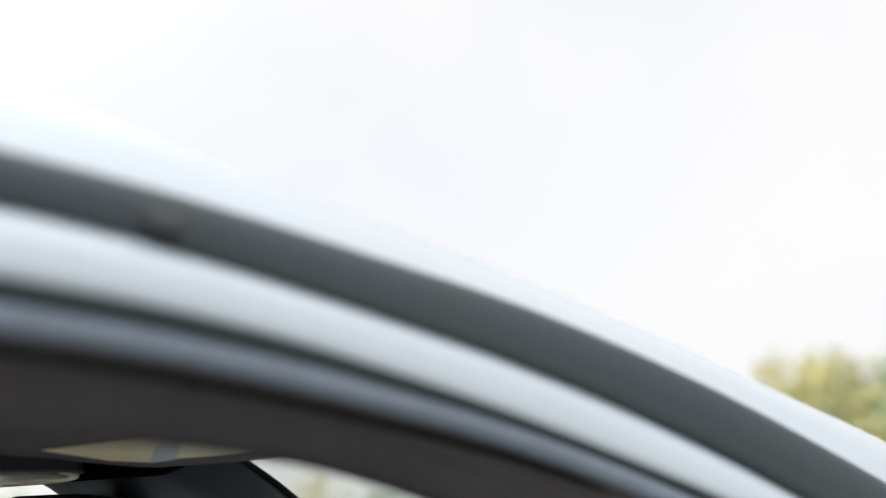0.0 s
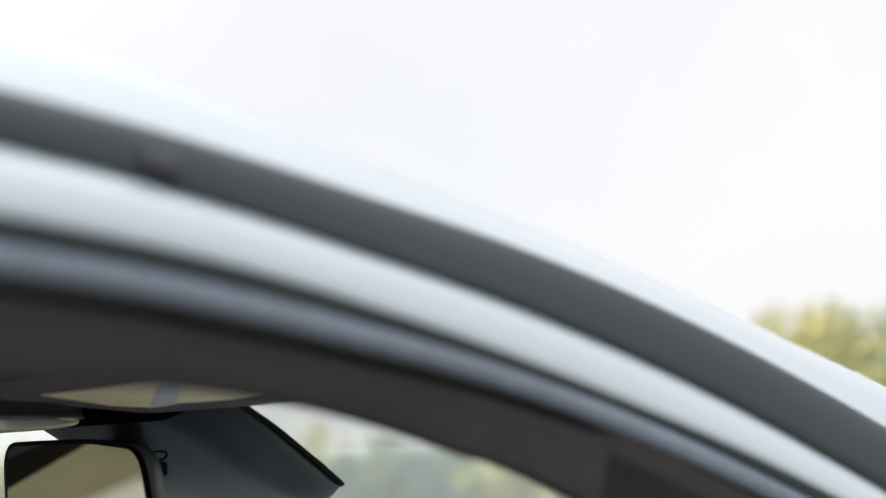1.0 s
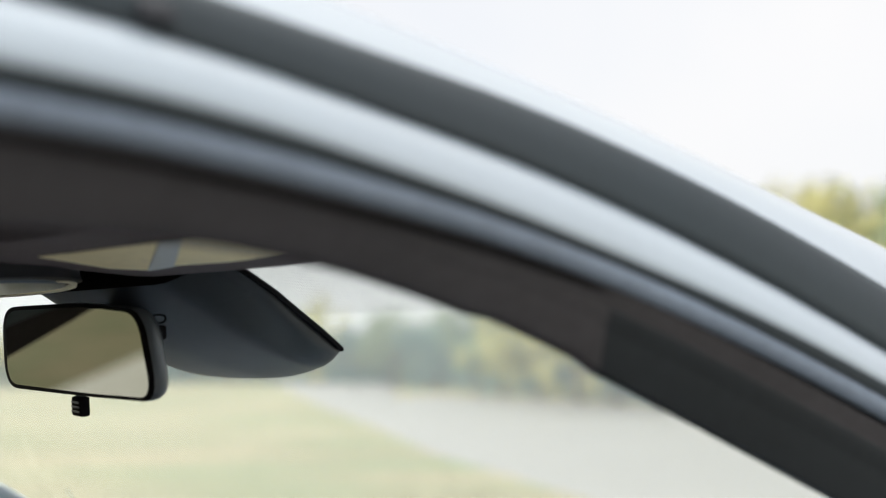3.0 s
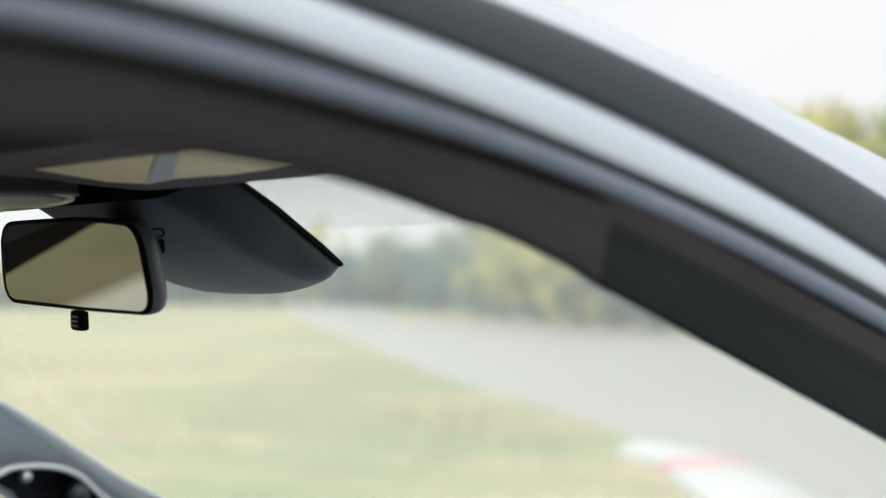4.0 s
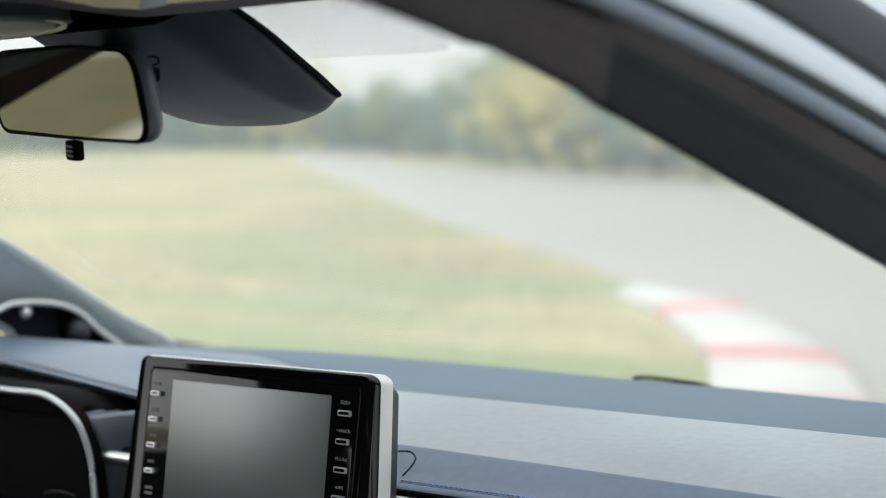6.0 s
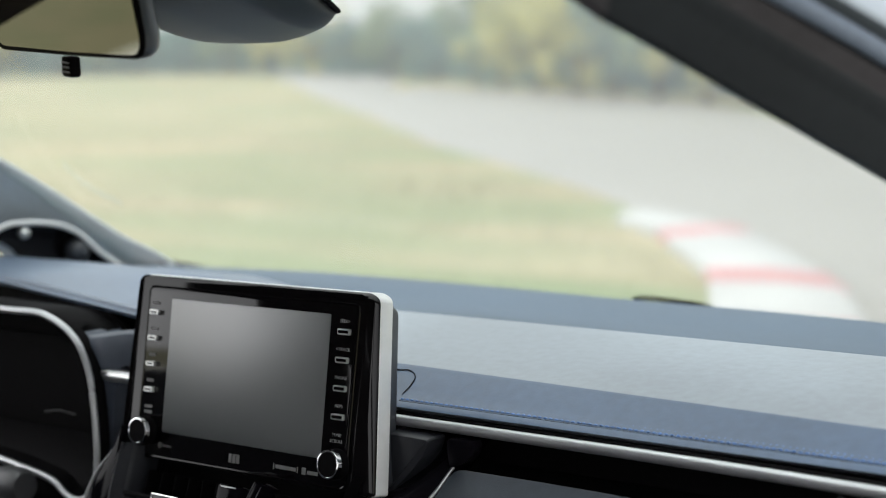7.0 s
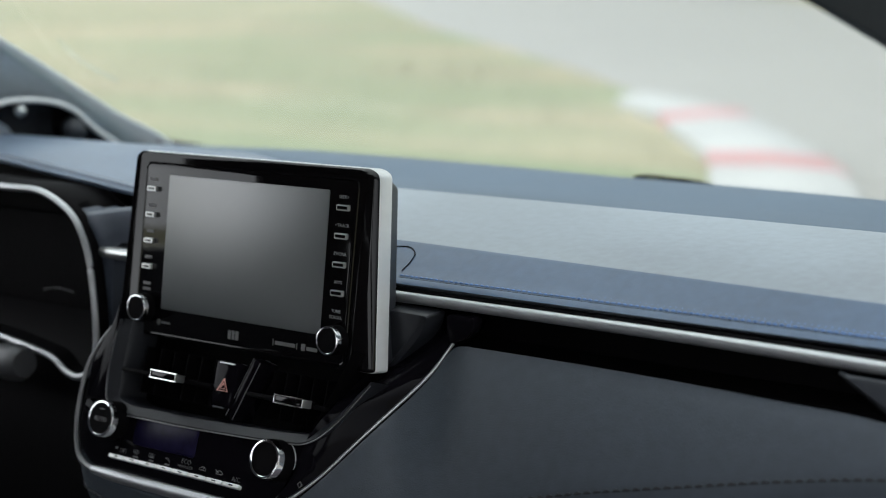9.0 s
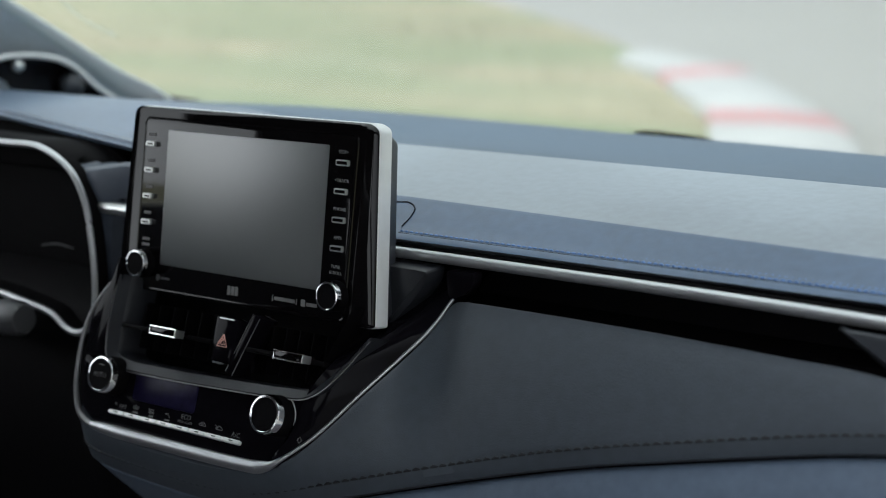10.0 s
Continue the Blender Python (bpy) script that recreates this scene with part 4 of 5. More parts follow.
WOUT = curve([(0.087, -0.069, 0.803), (0.114, -0.050, 0.828), (0.139, -0.025, 0.858), (0.1515, 0.0, 0.8775), (0.168, 0.02, 0.8995), (0.178, 0.037, 0.920), (0.186, 0.048, 0.938)], 40)
wing_rows = [[a + Vector((-0.03, 0.03, 0))] + [lerp(a, b, s) + Vector((-0.2, -0.8, 0.4)) * 0.004 * math.sin(math.pi * s) for s in np.linspace(0, 1, 7)] + [b + Vector((0.002, 0.02, 0))] for a, b in zip(WIN, WOUT)]
wing = part("stack_wing", grid(wing_rows), PIANOLOW, stack, "gloss black wing of the centre stack")
thick(wing, 0.002)
foot = slab(rounded([(0.126, 0.9450), (0.1700, 0.9445), (0.1660, 0.9330), (0.1545, 0.9198), (0.1302, 0.8964), (0.122, 0.892)], 0.004, 3), -0.040, -0.018, 0.002)
part("housing_foot", foot, VENTLIP, unit, "dark grey foot of the housing", at=Matrix(((1, 0, 0, 0), (0, 0, -1, 0), (0, 1, 0, 0), (0, 0, 0, 1))))
# satin outline
outline = [K @ Vector(p) for p in ((-0.1240, 0.030, -0.020), (-0.1300, 0.0190, -0.004), (-0.1470, -0.0152, 0.001), (-0.1490, -0.0583, 0.001), (-0.1405, -0.0880, 0.001), (-0.1260, -0.0995, 0.001),
                                   (-0.1000, -0.1020, 0.001), (-0.0251, -0.1028, 0.001), (0.0550, -0.1022, 0.002), (0.0780, -0.1000, 0.003), (0.0925, -0.0930, 0.003))]
outline = curve(outline + [Vector((0.1150, -0.0515, 0.8275)), Vector((0.1400, -0.0265, 0.8580)), Vector((0.1530, -0.0015, 0.8775)), Vector((0.1695, 0.0185, 0.8995)), Vector((0.1790, 0.0360, 0.9210))], 120)
part("satin_outline", tube(outline[:44], 0.0032, 10, taper=lambda t: 0.35 + 0.55 * t), DIMSATIN, stack, "dark satin outline trim")
part("chrome_outline", tube(outline[43:], 0.0032, 12, taper=lambda t: 0.9 + 0.7 * min(1, t / 0.08) if t < 0.35 else max(0.44, 1.6 - 1.16 * min(1, (t - 0.35) / 0.16))), STRIP, stack, "satin silver outline trim")
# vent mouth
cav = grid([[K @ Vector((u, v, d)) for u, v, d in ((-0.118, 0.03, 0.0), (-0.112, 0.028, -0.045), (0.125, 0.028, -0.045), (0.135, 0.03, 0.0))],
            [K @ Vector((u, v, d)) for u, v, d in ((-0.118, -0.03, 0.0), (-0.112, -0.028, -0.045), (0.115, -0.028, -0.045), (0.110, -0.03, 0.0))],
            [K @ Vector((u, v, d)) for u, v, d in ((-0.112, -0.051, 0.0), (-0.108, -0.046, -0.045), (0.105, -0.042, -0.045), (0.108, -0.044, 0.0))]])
# cavity walls near black, the vent's inner shade put into the colour
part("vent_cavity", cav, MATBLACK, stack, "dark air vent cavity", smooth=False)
lip_line = curve([K @ Vector(p) for p in ((-0.1160, 0.024, -0.002), (-0.1135, 0.0, 0.001), (-0.1128, -0.0240, 0.001), (-0.1040, -0.0455, 0.001), (-0.0500, -0.0475, 0.001), (0.0217, -0.0455, 0.001), (0.0850, -0.0425, 0.001), (0.1090, -0.0385, 0.001), (0.1290, -0.0230, 0.000), (0.1500, 0.008, -0.006))], 70)
lip_rows = []
KN, KV = (K.to_3x3() @ Vector((0, 0, 1))), (K.to_3x3() @ Vector((0, 1, 0)))
for i, p in enumerate(lip_line):
    t = (lip_line[min(i + 1, 69)] - lip_line[max(i - 1, 0)]).normalized()
    inn = KN.cross(t).normalized()
    w = float(np.interp(i, [0, 16, 26, 48, 56, 69], [0.0075, 0.0080, 0.0050, 0.0048, 0.0042, 0.0028]))
    lip_rows.append([p - inn * w - KN * 0.003, p - inn * w + KN * 0.001, p - inn * w * 0.7 + KN * 0.002, p + inn * w * 0.7 - KN * 0.002, p + inn * w - KN * 0.006, p + inn * w * 1.1 - KN * 0.03])
part("vent_lip", grid(lip_rows), VENTLIP, stack, "grey satin vent surround")
part("lip_edge", tube([r[1] + KN * 0.0004 for r in lip_rows], 0.0005, 5), DIMSATIN, stack, "fine bright edge of the vent surround")
vane = box(0, 0, 0, 0.0012, 0.038, 0.026, 0.0004, 1)
vane_me = part("vane", vane, MATBLACK, stack, at=K @ Matrix.Translation((-0.098, -0.014, -0.028))).data
for u in (-0.082, -0.066, -0.050, -0.034, -0.018, 0.046, 0.060, 0.074, 0.088, 0.102):
    put("vane", vane_me, stack, at=K @ Matrix.Translation((u, -0.014, -0.028)))
part("vent_blade", box(-0.055, -0.0165, -0.008, 0.105, 0.0035, 0.018, 0.001), MATBLACK, stack, at=K)
part("vent_blade", box(0.075, -0.0165, -0.008, 0.085, 0.0035, 0.018, 0.001), MATBLACK, stack, at=K)


def vent_tab(u):
    bm = box(0, 0, 0, 0.030, 0.0065, 0.014, 0.0012)
    part("vent_tab", bm, PIANO, stack, "black vent tab with a silver frame", at=K @ Matrix.Translation((u, -0.0155, 0.006)))
    ring = [Vector(p) for p in ((-0.0150, -0.0030, 0.0070), (0.0150, -0.0030, 0.0070), (0.0150, 0.0030, 0.0070), (-0.0150, 0.0030, 0.0070), (-0.0150, -0.0030, 0.0070))]
    part("tab_frame", tube([K @ Matrix.Translation((u, -0.0155, 0.006)) @ p for p in ring], 0.0007, 6), CHROME, stack, "chrome frame of the vent tab")
    part("tab_end", box(0.0155, 0, 0.004, 0.0012, 0.0060, 0.010, 0.0004), SILVER, stack, "silver end of the vent tab", at=K @ Matrix.Translation((u, -0.0155, 0.006)))


vent_tab(-0.0445)
vent_tab(0.0920)
post = K @ Matrix.Translation((0.0320, -0.0140, 0)) @ pose(0, 0, 0, 0, 0, -21)
part("vent_divider", box(0, 0, -0.010, 0.0085, 0.052, 0.022, 0.0015), PIANOLOW, stack, "slanted gloss black divider between the vents", at=post)
for side in (-1, 1):
    part("divider_edge", tube([post @ Vector((side * 0.0040, k, 0.0008)) for k in (-0.025, 0, 0.025)], 0.0004, 5), DIMSATIN, stack)
part("hazard_switch", box(0.0130, -0.0130, -0.006, 0.024, 0.036, 0.018, 0.002), PIANOLOW, stack, "black hazard light switch", at=K)
tri = [Vector((0.0130 + 0.0062 * math.cos(a), -0.0150 + 0.0062 * math.sin(a), 0.0035)) for a in (math.pi / 2, math.pi * 7 / 6, math.pi * 11 / 6)]
part("warning_triangle", tube([K @ p for p in tri + tri[:1]], 0.0006, 5), REDPRINT, stack, "red triangle outline")
tri2 = [lerp(p, sum(tri, Vector()) / 3, 0.5) for p in tri]
part("warning_triangle", tube([K @ p for p in tri2 + tri2[:1]], 0.0005, 5), REDPRINT, stack, "red triangle outline")
part("switch_line", box(0.0130, 0.0035, 0.0030, 0.016, 0.0010, 0.0012), SILVER, stack, at=K)
part("switch_line", box(0.0120, -0.0310, 0.0030, 0.012, 0.0012, 0.0012), LIP, stack, at=K)

big = knob_mesh("dial", 0.0150, 0.0175)
put("dial", big, stack, "chrome-rimmed climate dial", at=K @ Matrix.Translation((-0.1025, -0.0590, 0.0)))
put("dial", big, stack, "chrome-rimmed climate dial", at=K @ Matrix.Translation((0.0828, -0.0608, 0.0)))
arc = [K @ Vector((0.0828 + 0.0170 * math.cos(a), -0.0608 + 0.0170 * math.sin(a), 0.0012)) for a in np.linspace(-0.25, 1.2, 14)]
part("dial_arc", tube(arc, 0.0005, 5), PRINT, stack)
lettering("lettering", "AUTO", 0.0056, K @ Matrix.Translation((-0.1025, -0.0595, 0.0170)), FAINT, stack)
part("climate_display", slab(rounded(rect(-0.0780, -0.0060, -0.0740, -0.0510), 0.003, 3), -0.001, 0.0006, 0.0003), LCD, stack, "dim violet climate display", at=K)
ck = key_mesh("climate_key", 0.0183, 0.0032, 0.0030, 0.0022, 0.0004, FRAME)
for i in range(8):
    put("climate_key", ck, stack, "silver climate key", at=K @ pose(-0.0905 + 0.0188 * i, -0.0877, 0.0006, -22))
for w, u, v, size in (("OFF", -0.0860, -0.0815, 0.0050), ("ECO", -0.0130, -0.0780, 0.0055), ("HEAT/COOL", -0.0130, -0.0820, 0.0030), ("A/C", 0.0430, -0.0822, 0.0055)):
    lettering("lettering", w, size, K @ Matrix.Translation((u, v, 0.0008)), FAINT, stack)


def symbol(u, strokes, v=-0.0800):
    """A small printed sign made of thin strokes."""
    for stroke in strokes:
        part("key_symbol", tube([K @ Vector((u + 0.001 * a, v + 0.001 * b, 0.0008)) for a, b in stroke], 0.00028, 4), FAINT, stack)


WAVES = [[(k, -1.6), (k + 0.4, -0.6), (k - 0.2, 0.3), (k + 0.2, 1.2)] for k in (-1.4, 0.0, 1.4)]
CAR_SIDE = [(-3.4, -1.2), (-3.4, 0.2), (-1.8, 0.5), (-0.9, 1.5), (1.2, 1.5), (2.2, 0.5), (3.4, 0.1), (3.4, -1.2), (-3.4, -1.2)]
symbol(-0.0710, [[(-2.6, -0.8), (-3.4, 1.4), (0.0, 2.0), (3.4, 1.4), (2.6, -0.8)]] + WAVES)
symbol(-0.0525, [[(-3.0, -1.0), (-3.0, 1.8), (3.0, 1.8), (3.0, -1.0), (-3.0, -1.0)]] + WAVES)
symbol(-0.0340, [[(-2.8, 1.2), (-0.6, 1.2)], [(-1.4, 1.8), (-0.6, 1.2), (-1.4, 0.6)], [(0.6, 2.0), (0.4, 0.2), (2.4, 0.0), (2.6, -1.6)]])
symbol(0.0060, [CAR_SIDE, [(-1.2, -0.6), (0.4, -0.6), (1.0, 0.0), (0.4, 0.6), (-1.0, 0.6)]])
symbol(0.0245, [CAR_SIDE, [(-4.6, 1.8), (-1.2, 0.0)], [(-2.0, 0.9), (-1.2, 0.0), (-2.4, -0.1)]])
symbol(-0.0945, [[(-1.4, -1.0), (1.4, 1.0)], [(-1.4, 1.0), (1.4, -1.0)]], -0.0802)
for u, w in ((-0.0710, 0.0030), (-0.0525, 0.0026), (-0.0340, 0.0026)):
    part("label_bar", slab(rect(u - w, u + w, -0.0844, -0.0830), 0.0003, 0.0008), FAINT, stack, "faint printed label", at=K)
part("dial_mark", slab(rect(-0.1055, -0.0995, -0.0515, -0.0507), 0.0168, 0.0172), FAINT, stack, "short bar over the dial lettering", at=K)
part("key_symbol", tube([K @ Vector((0.1075 + 0.0024 * math.cos(a), -0.0745 + 0.0024 * math.sin(a) * math.cos(2 * a), 0.0008)) for a in np.linspace(0, 2 * math.pi, 17)], 0.0003, 4), FAINT, stack)

# ---- instrument cluster ----
RING = [(-0.303, 1.010), (-0.255, 1.009), (-0.216, 0.993), (-0.196, 0.967), (-0.188, 0.935), (-0.184, 0.900), (-0.185, 0.874), (-0.193, 0.857), (-0.209, 0.850), (-0.226, 0.853), (-0.245, 0.863), (-0.285, 0.869), (-0.34, 0.874),
        (-0.45, 0.874), (-0.52, 0.890), (-0.55, 0.93), (-0.53, 0.98), (-0.46, 1.005), (-0.38, 1.010)]
ring_line = curve([(x, 0.0 - 0.25 * (z - 0.93) * -0.3, z) for x, z in RING + RING[:1]], 140)
hoodface = []
for i, p in enumerate(ring_line[:-1]):
    d = Vector((p.x + 0.365, 0, p.z - 0.935))
    e = d.normalized()
    row = [p + e * 0.002, p + e * 0.004 + Vector((0, 0.003, 0)), p + e * 0.005 + Vector((0, 0.010, 0)), p + e * 0.003 + Vector((0, 0.034 if p.z > 1.0 or p.x < -0.25 else 0.012, 0))]
    for q in row:
        q.z = min(q.z, p.z + 0.005)
    hoodface.append(row)
hoodface.append(hoodface[0])
hood_bm = grid(hoodface)
cluster = part("instrument_hood", hood_bm, MATBLACK, car, "black instrument hood with a bright metal ring")
part("cluster_ring", tube(ring_line, 0.0031, 12), STRIP, cluster, "bright metal ring")
part("cluster_throat", grid([[p, p + Vector((-(p.x + 0.365) * 0.05, 0.07, -(p.z - 0.935) * 0.05))] for p in ring_line]), MATBLACK, cluster)
face_bm = bmesh.new()
face_bm.faces.new([face_bm.verts.new(p + Vector((0, 0.06, 0))) for p in ring_line[:-1]])
part("gauge_glass", face_bm, MATBLACK, cluster, "dark instrument glass", smooth=False)
part("gauge_trim", tube(curve([(-0.314, 0.045, 0.9075), (-0.292, 0.044, 0.9115), (-0.270, 0.045, 0.9095)], 12), 0.0006, 6), VENTLIP, cluster)
stalk_path = [Vector((-0.40, 0.0, 0.850)), Vector((-0.33, -0.014, 0.853)), Vector((-0.287, -0.020, 0.857)), Vector((-0.268, -0.022, 0.858)), Vector((-0.260, -0.0225, 0.8585))]
part("wiper_stalk", tube(stalk_path, 0.0165, 16, taper=lambda s: 0.6 if s < 0.4 else (1.0 if s < 0.9 else 0.75)), STALK, car, "dark grey steering column stalk")
# lower dash on the driver's side, near black to stand for its shade
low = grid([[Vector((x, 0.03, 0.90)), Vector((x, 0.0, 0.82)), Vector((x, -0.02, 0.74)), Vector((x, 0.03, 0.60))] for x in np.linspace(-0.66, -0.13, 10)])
thick(part("lower_dash", low, MATBLACK, car, "lower dashboard on the driver's side, blackened for the shade there"), 0.003)
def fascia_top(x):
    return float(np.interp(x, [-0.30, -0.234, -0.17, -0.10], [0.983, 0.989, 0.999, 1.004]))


# near-black sheet stands in for the shade between pad and fascia
part("dash_gap_shade", grid([[Vector((x, 0.070, pad_low(x) + 0.001)), Vector((x, 0.115, pad_low(x) - 0.001)), Vector((x, 0.110, fascia_top(x) - 0.015)), Vector((x, 0.050, fascia_top(x) - 0.003))] for x in np.linspace(-0.66, -0.12, 30)]), MATBLACK, car, "black sheet put in for the shade under the pad")
fascia_rows = []
for x in np.linspace(-0.226, -0.125, 22):
    top, y = fascia_top(x), float(np.interp(x, [-0.24, -0.19, -0.13], [0.010, 0.012, 0.028]))
    end = max(float(np.interp(x, [-0.245, -0.216, -0.196, -0.189, -0.182, -0.177, -0.17], [1.0, 0.997, 0.971, 0.88, 0.90, 0.955, 0.969])), 0.86)
    fascia_rows.append([Vector((x, yy, max(zz, min(end, top)))) for yy, zz in ((0.056, top - 0.006), (y + 0.018, top - 0.001), (y + 0.009, top), (y + 0.003, top - 0.003), (y, top - 0.010), (y, lerp(top, end, 0.6)), (y, end), (y + 0.004, end - 0.003), (y + 0.03, end - 0.004))])
part("instrument_fascia", grid(fascia_rows), FASCIA, car, "slate grey fascia beside the instruments")

# ---- mirror and sensor cover ----
MM = pose(0.0342, -0.190, 1.2660, 0, 0, 0) @ pose(0, 0, 0, 90, 0, 0) @ pose(0, 0, 0, 0, -13, 0) @ pose(0, 0, 0, 3, 0, -4.5)
MIRROR_FORM = [(-0.1165, 0.0268), (0.0100, 0.0345), (0.1010, 0.0330), (0.1185, -0.0262), (0.0200, -0.0298), (-0.1140, -0.0328)]
GLASS_FORM = [(-0.1065, 0.0245), (0.0200, 0.0322), (0.0965, 0.0305), (0.1138, -0.0236), (0.0200, -0.0270), (-0.1060, -0.0292)]
mo = rounded([Vector((u, v, 0)) for u, v in MIRROR_FORM], 0.022, 9)
shell_rings = [[Vector((q.x * k, q.y * k, d)) for q in mo] for k, d in ((0.975, 0.0004), (0.992, 0.0), (1.0, -0.0014), (1.004, -0.0050), (0.990, -0.0100), (0.945, -0.0150), (0.84, -0.0195), (0.60, -0.022))]
shell_bm = grid(shell_rings, True)
cap(shell_bm, range(len(mo)))
cap(shell_bm, range(7 * len(mo), 8 * len(mo)))
rear = part("rear_view_mirror", shade(shell_bm, lambda c: c.z > -0.0020, 1), [HOUSING, MATBLACK], car, "black rear-view mirror with a tinted reflection", at=MM)
part("mirror_glass", slab(rounded(GLASS_FORM, 0.017, 9), -0.001, 0.0012), MIRROR, rear, "mirror glass", at=MM)
tab_me = box(-0.0060, -0.039, -0.008, 0.015, 0.014, 0.008, 0.002)
part("dip_lever", tab_me, MATBLACK, rear, "ribbed black dipping lever", at=MM)
for k in range(3):
    part("lever_rib", box(-0.0060, -0.036 - 0.0032 * k, -0.0038, 0.011, 0.0012, 0.0012), LIP, rear, at=MM)
part("mirror_stem", tube(curve([(0.02, -0.165, 1.275), (0.02, -0.13, 1.290), (0.02, -0.08, 1.30)], 8), 0.012, 10), MATBLACK, rear)

part("mirror_cable", tube(curve([(0.084, -0.172, 1.288), (0.091, -0.168, 1.2885), (0.099, -0.167, 1.2890), (0.1035, -0.167, 1.2880), (0.1045, -0.167, 1.2855), (0.101, -0.167, 1.2835), (0.097, -0.168, 1.2835)], 20), 0.0007, 6), MATBLACK, rear, "thin black mirror cable")
part("cable_plug", box(0.0985, -0.169, 1.277, 0.007, 0.012, 0.010, 0.002), MATBLACK, rear)

# a teardrop on the glass: its foot is widest by the header and rounds off towards the tip
FOOT_X = [-0.16, -0.129, -0.1217, -0.0955, -0.065, -0.03, 0.0068, 0.0324, 0.0556, 0.0768, 0.0903]
FOOT_Y = [0.029, 0.0446, 0.0637, 0.0699, 0.0728, 0.0713, 0.0668, 0.0574, 0.0462, 0.0343, 0.0252]
hull_rows = []
for s in [-0.02] + [math.sin(k * math.pi / 40) for k in range(21)]:
    w = float(np.interp(lerp(-0.165, 0.0252, s), [-0.165, -0.145, -0.133, -0.0959, -0.0492, -0.0202, 0.0015, 0.0252], [0.1475, 0.1468, 0.1450, 0.1345, 0.1164, 0.1056, 0.0966, 0.0863]))
    drop = 0.0245 * (0.62 + 0.38 * min(1, s / 0.4)) * (1 if s < 0.5 else max(0.0, 1 - ((s - 0.5) / 0.5) ** 2.2) ** 0.6) if s >= 0 else -0.012
    row = []
    for a in np.linspace(-1, 1, 25):
        y = lerp(-0.165, float(np.interp(a * (0.0863 if a > 0 else 0.119) + 0.004, FOOT_X, FOOT_Y)), s)
        prof = (1 - 0.45 * max(0.0, -a) ** 1.3 * s) * min(1.0, 1.05 * max(0.0, 1 - max(0.0, (abs(a) - 0.62 - 0.16 * s) / (0.38 - 0.16 * s))) ** 0.7) if s >= 0 else 1
        row.append(Vector((a * (w if a > 0 else 0.056 + 0.063 * s) + 0.004, y, 1.322 - (y + 0.15) * 0.335 - drop * prof - 0.002)))
    hull_rows.append(row)
# rear lip is blacker, with the shadow by the header coloured in
cover = part("sensor_cover", shade(grid(hull_rows), lambda c: c.y < -0.1655), [COVERBLACK, MATBLACK], car, "black plastic camera cover behind the mirror")
thick(cover, 0.002, 1.0)
part("cover_edge", tube([r[-1] + Vector((0.001, 0, 0.001)) for r in hull_rows], 0.0022, 6), MATBLACK, cover)

# ---- sun visor, overhead console ----
VIS = Matrix.Translation((0, -0.2, 1.317)) @ pose(0, 0, 0, -3.6, 0, 0)
visor = part("sun_visor", slab(rounded([(0.09, -0.155), (0.46, -0.165), (0.48, -0.02), (0.30, 0.03), (0.09, 0.03)], 0.015, 4), 0.0, 0.012), CLOTH, car, "dark cloth sun visor folded up to the headliner", at=VIS)
part("visor_label", slab([(0.142, -0.102), (0.258, -0.110), (0.134, -0.008), (0.122, -0.030)], -0.0010, -0.0004), BEIGE, visor, "beige label", at=VIS)
part("visor_label", slab([(0.276, -0.109), (0.288, -0.107), (0.279, -0.023), (0.215, -0.013), (0.170, -0.018)], -0.0010, -0.0004), BEIGE, visor, "beige label", at=VIS)
part("label_strap", slab([(0.2585, -0.1095), (0.2755, -0.1085), (0.1695, -0.0175), (0.1345, -0.0085)], -0.0016, -0.0006), PILLAR, visor, "grey strap between the labels", at=VIS)
def oval(k, z):
    """A ring of points round the console's lamp, k times its size."""
    return [Vector((-0.050 + 0.150 * k * math.cos(a), -0.258 + 0.090 * k * math.copysign(abs(math.sin(a)) ** 1.2, math.sin(a)), z)) for a in [2 * math.pi * j / 40 for j in range(40)]]


con_bm = grid([oval(0.97, 1.3123), oval(1.0, 1.3133), oval(0.99, 1.3160), oval(0.98, 1.325), oval(0.98, 1.346)], True)
cap(con_bm, range(40))
con = part("overhead_console", con_bm, LIP, car, "dark overhead console with a pale-rimmed lamp lens")
part("lamp_lens", slab([(p.x, p.y) for p in oval(0.90, 0)], 1.3104, 1.3123), HOODSKIN, con, "dim grey lamp lens")
rim = oval(0.955, 1.3112)[1:20]
part("lens_rim", tube(rim, 0.0026, 8, taper=lambda t: max(0.12, math.sin(math.pi * t) ** 0.6)), LENSWHITE, con, "pale lens rim")

# ---- driver's door mirror, wiper ----
arcp = curve([(-0.585, 0.200, 1.0500), (-0.585, 0.2178, 1.0555), (-0.585, 0.2328, 1.0562), (-0.585, 0.2631, 1.0538), (-0.585, 0.2939, 1.0472), (-0.585, 0.3169, 1.0360), (-0.585, 0.332, 1.0235), (-0.585, 0.3473, 1.0102), (-0.585, 0.3751, 0.9915)], 36)
shell = grid([[p, p + Vector((-0.015, 0.01, -0.01)), lerp(p, Vector((-0.61, 0.28, 1.00)), 0.5) + Vector((-0.012, 0, 0)), Vector((-0.615, 0.28, 0.97))] for p in arcp])
dm = thick(part("door_mirror", shell, PIANO, car, "gloss black door mirror shell with a bright rim"), 0.003)
part("mirror_rim", tube([p + Vector((0, 0, -0.0012)) for p in arcp], 0.0031, 10), FRAME, dm, "bright rim")
ball = bmesh.new()
bmesh.ops.create_uvsphere(ball, u_segments=16, v_segments=10, radius=0.014)
part("mirror_pivot", ball, LIP, dm, at=Matrix.Translation((-0.592, 0.3187, 1.0141)))
ball = bmesh.new()
